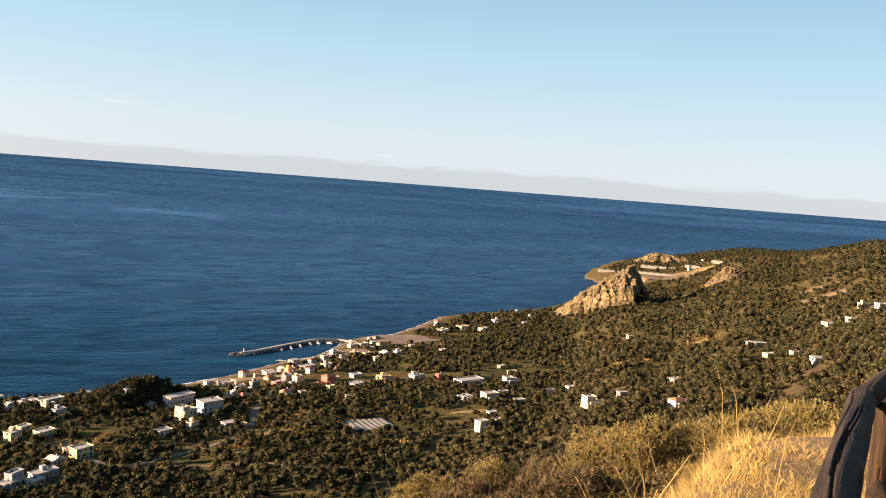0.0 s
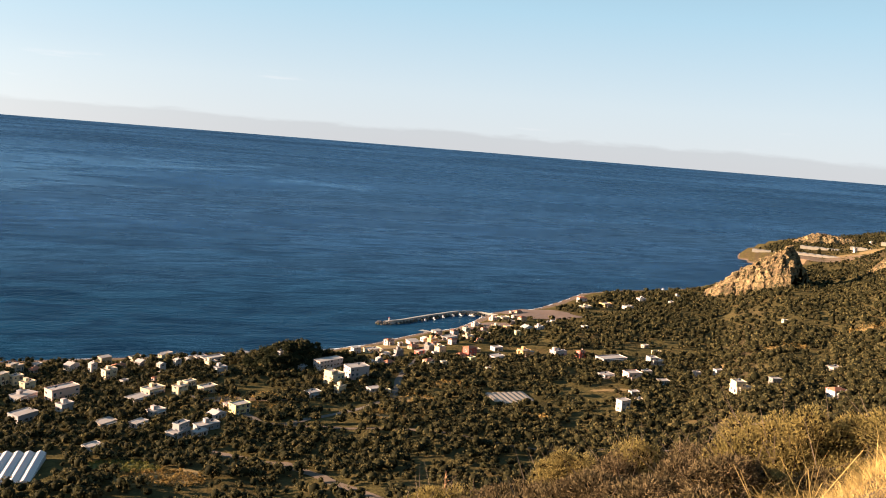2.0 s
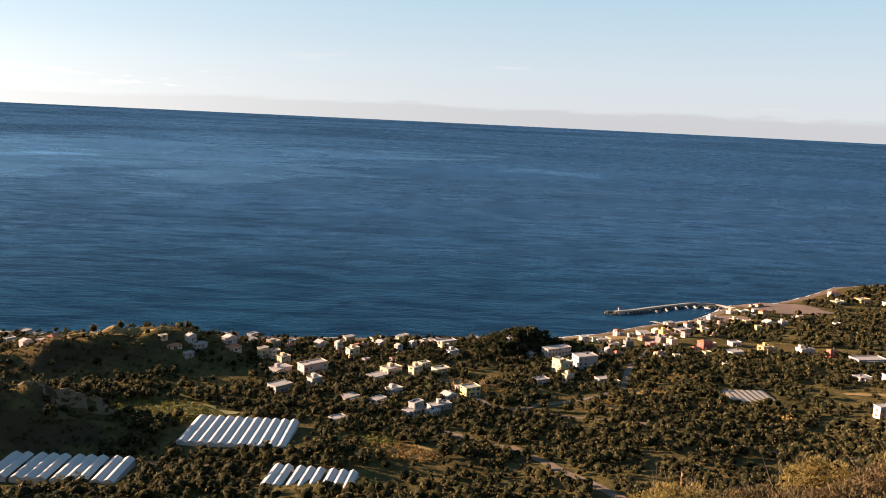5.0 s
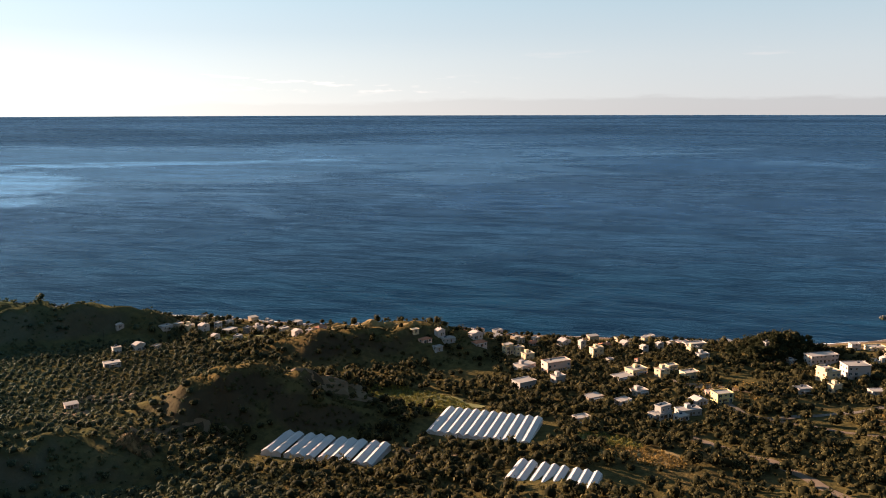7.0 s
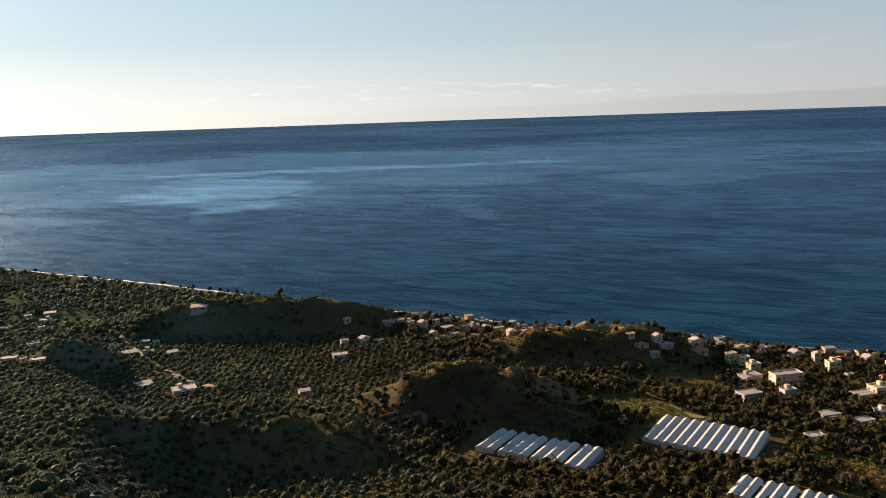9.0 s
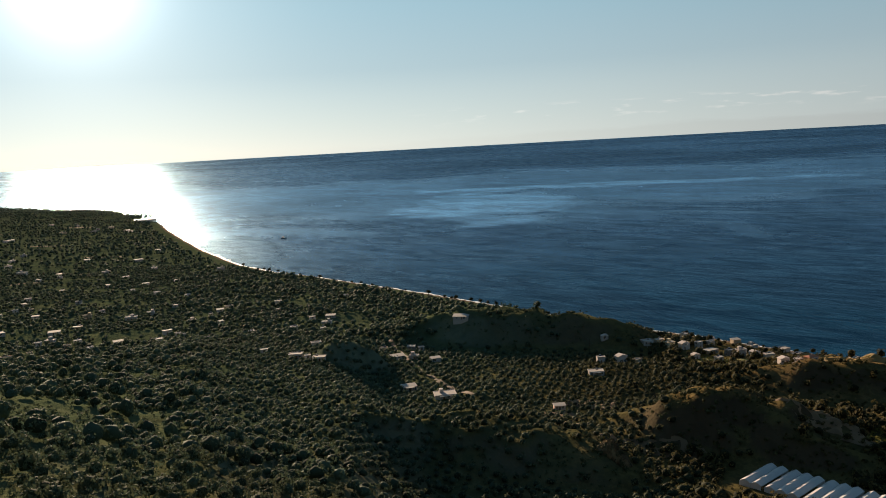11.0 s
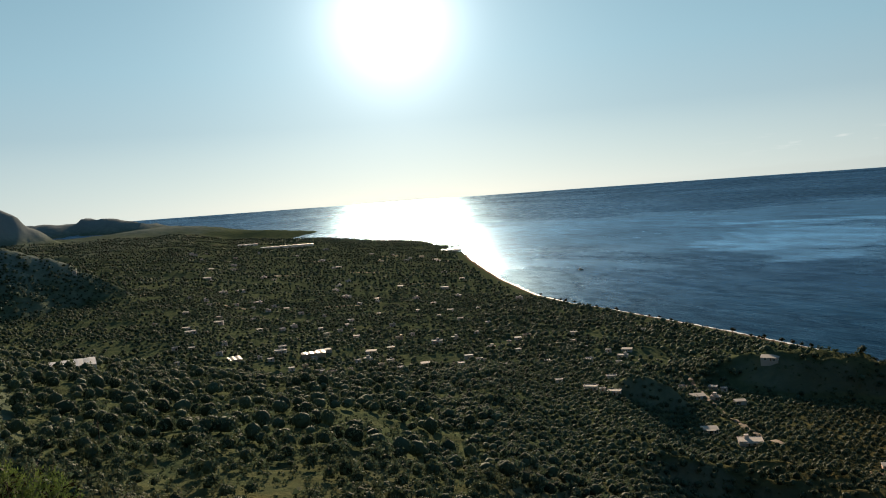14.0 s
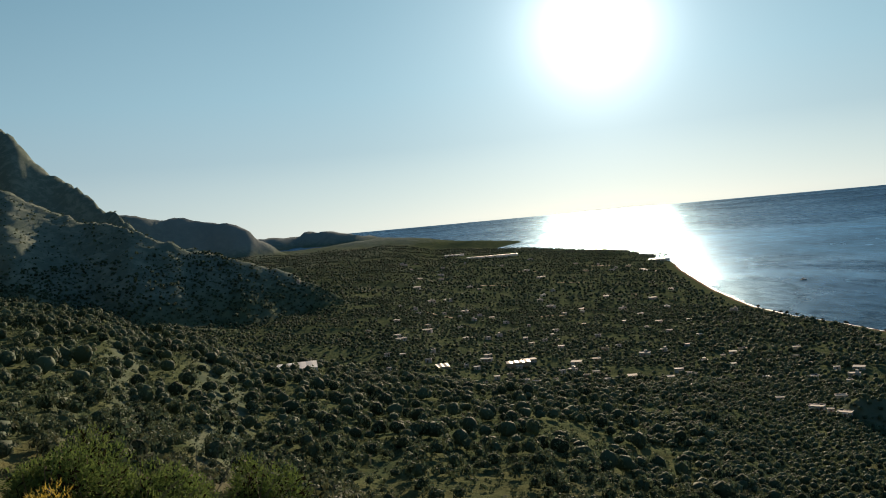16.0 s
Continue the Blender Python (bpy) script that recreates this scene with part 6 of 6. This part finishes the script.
# ---- roadside: fence, grass and shrubs ----
def log(name, a, b, radius, parent, seed, cracks=3, mat=None, taper=0.0):
    """A rough round timber from a to b, with drying cracks along it."""
    a, b = Vector(a), Vector(b)
    rng = random.Random(seed)
    nu, nv = (70, 120) if cracks > 3 else (40, 48)
    slits = [(rng.uniform(0, 6.283), rng.uniform(0.0, 0.6), rng.uniform(0.3, 0.6)) for _ in range(cracks * 2)]
    bm = bmesh.new()
    rows = []
    for i in range(nu + 1):
        u = i / nu
        row = []
        for j in range(nv):
            w = j / nv * 2 * math.pi
            r = (radius + taper * u) * (1 + 0.05 * noise.noise((u * 9 + seed, math.cos(w) * 1.2, math.sin(w) * 1.2)) + 0.05 * noise.noise((u * 3 + seed, 5, 0)))
            for c, u0, du in slits:
                wig = c + 0.22 * math.sin(u * 9 + c)
                gap = abs((w - wig + math.pi) % (2 * math.pi) - math.pi)
                if u0 < u < u0 + du and gap < 0.05:
                    r *= 0.72
            if i in (0, nu):
                r *= 0.9
            row.append(bm.verts.new((r * math.cos(w), r * math.sin(w), u * (b - a).length)))
        rows.append(row)
    for p, q in zip(rows[:-1], rows[1:]):
        for j in range(nv):
            bm.faces.new((p[j], p[(j + 1) % nv], q[(j + 1) % nv], q[j]))
    bm.faces.new(rows[0][::-1])
    bm.faces.new(rows[-1])
    for f in bm.faces:
        f.smooth = True
    ob = part(name, bm, mat or M_WOOD, parent)
    ob.matrix_basis = Matrix.Translation(a) @ (b - a).to_track_quat("Z", "Y").to_matrix().to_4x4()
    return ob


def fence():
    root = new("wooden_fence")
    log("rail", (0.60, 1.20, 179.42), (1.99, 3.70, 179.155), 0.046, root, 1, 6, None, 0.014)
    log("rail", (1.95, 3.62, 179.168), (3.9, 6.2, 179.12), 0.056, root, 2)
    log("lower_rail", (2.06, 3.62, 178.72), (3.9, 6.1, 178.75), 0.05, root, 3)
    log("post", (2.13, 3.74, ground_z(2.13, 3.74) - 0.4), (2.15, 3.78, 179.12), 0.046, root, 4, 3, M_POST)
    log("post", (2.26, 3.86, ground_z(2.26, 3.86) - 0.4), (2.27, 3.88, 179.14), 0.05, root, 5, 3, M_POST)
    log("post", (3.86, 6.14, ground_z(3.86, 6.14) - 0.4), (3.86, 6.14, 179.2), 0.06, root, 6)
    log("post", (0.62, 1.22, ground_z(0.62, 1.22) - 0.4), (0.62, 1.22, 179.4), 0.06, root, 7)
    tagged(root, "rustic roadside fence of cracked weathered round logs", "fence")


fence()


def blades(base, tall, wide, lean, rng):
    """Bent tapering blades as triangles, from base points (n, 3)."""
    n = len(base)
    a = rng.uniform(0, 6.283, n)
    side = np.column_stack([np.cos(a), np.sin(a), np.zeros(n)]) * (wide / 2)[:, None]
    b = rng.uniform(0, 6.283, n)
    out = np.column_stack([np.cos(b), np.sin(b), np.zeros(n)]) * lean[:, None]
    up = np.array([0, 0, 1.0])
    m = base + out * (tall * 0.35)[:, None] + up * (tall * 0.6)[:, None]
    t = base + out * tall[:, None] + up * (tall * (1 - 0.25 * lean))[:, None]
    p = np.stack([base - side, base + side, m + side * 0.7, m - side * 0.7, t], 1)
    i = np.arange(n)[:, None] * 5
    f = np.concatenate([i + [0, 1, 2], i + [0, 2, 3], i + [3, 2, 4]], 1).reshape(-1, 3)
    return p.reshape(-1, 3), f


def grass():
    rng = np.random.RandomState(8)
    n = 190000
    az, r = rng.uniform(-36, 2, n), 2.0 + 13.5 * rng.uniform(0, 1, n) ** 1.15
    clump = fbm(*polar(az, r), 0.9, 3, 51)
    rim = np.interp(az, [-36, -28, -22, -17, -14, -11.5, -8, -4, 2], [9, 8.2, 7.6, 6.6, 5.6, 4.9, 4.2, 3.4, 3.0])
    ok = (r < rim) & (clump + rng.normal(0, 0.25, n) > -0.38)
    az, r, clump = az[ok], r[ok], clump[ok]
    x, y = polar(az, r)
    z = height(x, y)
    tall = (0.065 + 0.09 * rng.uniform(0, 1, len(x)) ** 2 + 0.06 * clump) * rng.uniform(0.6, 1.3, len(x))
    v, f = blades(np.column_stack([x, y, z - 0.02]), np.clip(tall, 0.04, 0.4), rng.uniform(0.0022, 0.0055, len(x)), rng.uniform(0.5, 2.2, len(x)), rng)
    tagged(new("dry_grass", mesh_of("dry_grass", v, f, M_GRASS)), "golden dry grass on the roadside bank", "grass", kind="stuff")
    n = 210
    az, r = rng.uniform(-24, 9, n), rng.uniform(4.2, 7.5, n)
    x, y = polar(az, r)
    v, f = blades(np.column_stack([x, y, height(x, y)]), rng.uniform(0.25, 0.7, n), rng.uniform(0.003, 0.006, n), rng.uniform(0.5, 1.6, n), rng)
    tagged(new("dry_stalks", mesh_of("dry_stalks", v, f, M_GRASS)), "tall bent straw stalks above the grass", "stalks", kind="stuff")


grass()
patch("grass_bank", 3.0, 5.4, 10, 4.6, 60, M_LITTER, "straw-covered earth of the roadside bank", "ground", 0.03, False)


def shrub(az, r, wide, tall, mat, n, label, seed, leaf=0.016, twiggy=0.35):
    """A rounded bush of upright twigs and many narrow leaves."""
    n = int(n * (1.5 if mat is M_GREEN else 1.6))
    rng = np.random.RandomState(seed)
    x, y = polar(az, r)
    z = ground_z(x, y)
    root = new("shrub")
    root.matrix_basis = pose(x, y, z)
    turn, out = rng.uniform(0, 6.283, 16), np.sqrt(rng.uniform(0, 1, 16))
    lobes = np.column_stack([np.cos(turn) * out * 0.36 * wide, np.sin(turn) * out * 0.36 * wide, tall * (0.2 + 0.56 * (1 - out ** 2) * rng.uniform(0.7, 1.0, 16))])
    size = rng.uniform(0.15, 0.24, 16)
    k = rng.randint(16, size=n)
    d = rng.normal(0, 1, (n, 3))
    d /= np.linalg.norm(d, axis=1, keepdims=True)
    d[:, 2] = np.abs(d[:, 2]) * 1.2 - 0.3
    c = lobes[k] + d * (size[k] * rng.uniform(0.35, 1.05, n) ** 0.6)[:, None] * np.array([wide, wide, tall * 0.95])
    c[:, 2] = np.maximum(c[:, 2], 0.02)
    way = d * 0.9 + np.array([0, 0, 0.5]) + rng.normal(0, 0.6, (n, 3))
    way /= np.linalg.norm(way, axis=1, keepdims=True)
    sd = np.cross(way, rng.normal(0, 1, (n, 3)))
    sd /= np.linalg.norm(sd, axis=1, keepdims=True)
    ln = leaf * rng.uniform(0.8, 2.2, n)[:, None]
    p = np.stack([c - sd * ln * 0.28, c + sd * ln * 0.28, c + way * ln * 1.6], 1).reshape(-1, 3)
    child("foliage", mesh_of("foliage", p, np.arange(len(p)).reshape(-1, 3), mat), root, Matrix())
    # dark leaves fill the lobes and stand in for the shade there
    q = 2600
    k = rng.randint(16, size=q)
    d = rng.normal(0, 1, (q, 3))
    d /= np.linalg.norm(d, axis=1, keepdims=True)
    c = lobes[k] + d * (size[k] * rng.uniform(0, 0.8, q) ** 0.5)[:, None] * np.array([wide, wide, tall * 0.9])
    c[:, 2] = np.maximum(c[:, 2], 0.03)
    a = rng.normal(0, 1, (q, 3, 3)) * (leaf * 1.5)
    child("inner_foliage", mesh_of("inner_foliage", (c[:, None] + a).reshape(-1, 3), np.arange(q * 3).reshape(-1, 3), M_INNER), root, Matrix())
    m = int(90 * twiggy) + 20
    base = np.column_stack([rng.normal(0, 0.12 * wide, m), rng.normal(0, 0.12 * wide, m), np.full(m, -0.1)])
    v, f = blades(base, rng.uniform(0.6, 1.05, m) * tall, np.full(m, 0.022), rng.uniform(0.1, 0.7, m), rng)
    child("stem", mesh_of("stem", v, f, M_BARK), root, Matrix())
    tagged(root, label, "shrub", "roadside shrubs")


YELLOW, BROWN, GREEN = "bushy yellow-green spurge on the roadside slope", "dry brown brushwood bush on the slope", "dense green shrub below the viewpoint"
for i, (az, r, wide, tall, mat, n, label) in enumerate((
        (-27, 11.5, 2.6, 1.47, M_BUSH, 20800, YELLOW), (-24.3, 11.5, 2.4, 1.74, M_BUSH, 19200, YELLOW), (-21.2, 11.2, 2.2, 1.63, M_BUSH, 17600, YELLOW), (-18.5, 11.5, 1.5, 1.61, M_BUSH, 12000, YELLOW),
        (-16.0, 11, 1.4, 1.76, M_BUSH, 11200, YELLOW), (-13.6, 11.2, 1.5, 1.88, M_BUSH, 12000, YELLOW), (-11.6, 11.5, 1.3, 1.77, M_BUSH, 10400, YELLOW), (-9.2, 12, 1.5, 1.68, M_BROWN, 12000, BROWN),
        (-5.5, 12.5, 1.5, 1.73, M_BUSH, 12000, YELLOW), (-3.6, 12, 1.1, 1.54, M_BROWN, 8800, BROWN), (-0.6, 12.5, 1.4, 1.77, M_BUSH, 11200, YELLOW), (1.2, 12.5, 1.3, 1.79, M_BUSH, 10400, YELLOW),
        (8.4, 12, 1.6, 1.60, M_BUSH, 12800, YELLOW), (6.2, 12.5, 1.2, 1.16, M_BROWN, 9600, BROWN), (12.4, 11.5, 1.6, 1.83, M_BUSH, 12800, YELLOW), (10.2, 11.5, 1.4, 1.50, M_BUSH, 11200, YELLOW),
        (15.5, 11, 1.5, 1.69, M_BUSH, 12000, YELLOW), (-8.5, 9, 1.4, 1.05, M_BROWN, 11200, BROWN), (-6, 8.5, 1.5, 0.94, M_BROWN, 12000, BROWN), (-3, 9, 1.5, 0.90, M_BROWN, 12000, BROWN),
        (0.5, 9, 1.6, 0.92, M_BROWN, 12800, BROWN), (3.2, 9.5, 1.6, 0.89, M_BROWN, 12800, BROWN), (6, 9, 1.4, 0.76, M_BROWN, 11200, BROWN), (9, 9, 1.6, 0.94, M_BUSH, 12800, YELLOW),
        (-11.5, 8.2, 1.3, 1.01, M_BROWN, 10400, BROWN), (-14, 8.4, 1.1, 0.75, M_BUSH, 9600, YELLOW), (-17, 8.4, 1.0, 0.7, M_BROWN, 9600, BROWN),
        (12.5, 9, 1.5, 1.25, M_BROWN, 12000, BROWN), (-9.5, 5.8, 1.0, 0.58, M_BROWN, 8000, BROWN), (-5.5, 6, 1.2, 0.62, M_BROWN, 9600, BROWN), (-1.5, 6.2, 1.3, 0.72, M_BROWN, 10400, BROWN),
        (2.5, 6.4, 1.3, 0.95, M_BUSH, 10400, YELLOW), (6, 6.4, 1.3, 0.94, M_BROWN, 10400, BROWN),
        (138.6, 10.5, 2.6, 2.82, M_GREEN, 16000, GREEN), (136.2, 11, 2.6, 3.15, M_GREEN, 16000, GREEN), (133.6, 11, 2.4, 3.03, M_GREEN, 15000, GREEN), (131.2, 11.5, 2.2, 3.08, M_GREEN, 14000, GREEN), (128.9, 11.5, 1.6, 2.70, M_GREEN, 10000, GREEN), (127.0, 12, 1.7, 3.18, M_GREEN, 12000, GREEN), (125.0, 12, 1.6, 3.20, M_GREEN, 12000, GREEN),
        (129.6, 9.6, 1.6, 2.10, M_GREEN, 11000, GREEN), (126.0, 10.0, 1.6, 1.90, M_GREEN, 11000, GREEN), (122.6, 12.6, 1.8, 1.9, M_BROWN, 5000, BROWN),
        (139.2, 7.2, 1.0, 2.35, M_GOLD, 7000, "yellow flowering bush beside the road"))):
    shrub(az, r, wide, tall, mat, n, label, 60 + i, 0.0195 if mat is M_GREEN else 0.0152)


def stalk(az, r, tall):
    """A dead flower stalk with side twigs."""
    x, y = polar(az, r)
    root = new("dead_stalk")
    root.matrix_basis = pose(x, y, ground_z(x, y))
    bm = bmesh.new()
    bmesh.ops.create_cone(bm, cap_ends=True, segments=6, radius1=0.03, radius2=0.012, depth=tall)
    bmesh.ops.translate(bm, verts=bm.verts[:], vec=(0, 0, tall / 2))
    part("stem", bm, M_STALK, root)
    rng = np.random.RandomState(4)
    n = 60
    z = rng.uniform(0.55, 1.0, n) * tall
    v, f = blades(np.column_stack([np.zeros(n), np.zeros(n), z]), rng.uniform(0.15, 0.4, n) * (1.25 - z / tall), np.full(n, 0.03), rng.uniform(0.6, 1.0, n), rng)
    part("twigs", mesh_of("twigs", v, f, M_STALK), M_STALK, root)
    tagged(root, "tall dead reddish flower stalk on the slope", "plant")


M_STALK = plain("dead_stalk", (0.42, 0.25, 0.13), 0.9, 0, 0.2)
stalk(8.35, 19.0, 2.3)


# ---- wires and poles ----
def pole(x, y, tall):
    root = new("utility_pole")
    root.matrix_basis = pose(x, y, ground_z(x, y) - 0.3)
    bm = bmesh.new()
    bmesh.ops.create_cone(bm, cap_ends=True, segments=8, radius1=0.16, radius2=0.1, depth=tall)
    bmesh.ops.translate(bm, verts=bm.verts[:], vec=(0, 0, tall / 2))
    part("shaft", bm, M_WOOD, root)
    part("crossarm", boxes_mesh("crossarm", M_WOOD, [(-0.8, -0.06, tall - 0.7, 0.8, 0.06, tall - 0.55)]), M_WOOD, root)
    tagged(root, "weathered wooden utility pole among the olive trees", "pole", "utility poles")


for px, py in (polar(120.4, 235), polar(118, 420), polar(85, 420), polar(38, 560), polar(24, 470), polar(20, 560), polar(14, 600), polar(66, 640), polar(-3.5, 540), polar(30, 520), polar(45, 545), polar(110, 640)):
    pole(float(px), float(py), 9.0)


def wooded_knoll():
    """Dark evergreen trees that cover the knoll among the houses, and a few round trees along the beach."""
    rng = np.random.RandomState(31)
    tmpl = [crown_template(rng, 90, 0.2) for _ in range(4)]
    cx, cy = polar(19.5, 590)
    n = 420
    x, y = cx + rng.normal(0, 24, n), cy + rng.normal(0, 18, n)
    ok = free(x, y) & (np.hypot((x - cx) / 42, (y - cy) / 32) < 1)
    x, y = x[ok], y[ok]
    scatter("evergreen_wood", np.column_stack([x, y, height(x, y)]), rng.uniform(1.9, 3.3, len(x)), tmpl, M_PINE, "dark evergreen trees covering the knoll", "trees", seed=9)


def shore_tree(az, off, size, seed):
    """A round tamarisk by the beach: trunk, limbs and a loose crown."""
    rng = np.random.RandomState(seed)
    r = np.interp(az, [a for a, _ in COAST[14:33]], [q for _, q in COAST[14:33]]) - off
    x, y = polar(az, r)
    root = new("tamarisk_tree")
    root.matrix_basis = pose(x, y, ground_z(x, y)) @ Matrix.Scale(size, 4)
    bm = bmesh.new()
    bmesh.ops.create_cone(bm, cap_ends=True, segments=7, radius1=0.16, radius2=0.09, depth=1.2)
    bmesh.ops.translate(bm, verts=bm.verts[:], vec=(0, 0, 0.5))
    part("trunk", bm, M_BARK, root)
    heart, links, tri = crown_template(rng, 130, 0.17)
    shape = np.concatenate([heart, tri.reshape(-1, 3)]) + (0, 0, 0.25)
    part("crown", mesh_of("crown", shape, np.concatenate([links, len(heart) + np.arange(len(tri) * 3).reshape(-1, 3)]), M_PINE, True), M_PINE, root)
    tagged(root, "round dark tamarisk tree behind the beach", "tree", "trees along the beach")


wooded_knoll()
rng = random.Random(17)
for i in range(46):
    shore_tree(rng.uniform(57, 90), rng.uniform(16, 34), rng.uniform(1.5, 3.4), 100 + i)
for i in range(64):
    shore_tree(rng.uniform(18, 56), rng.uniform(14, 30), rng.uniform(1.5, 2.8), 200 + i)
plant()
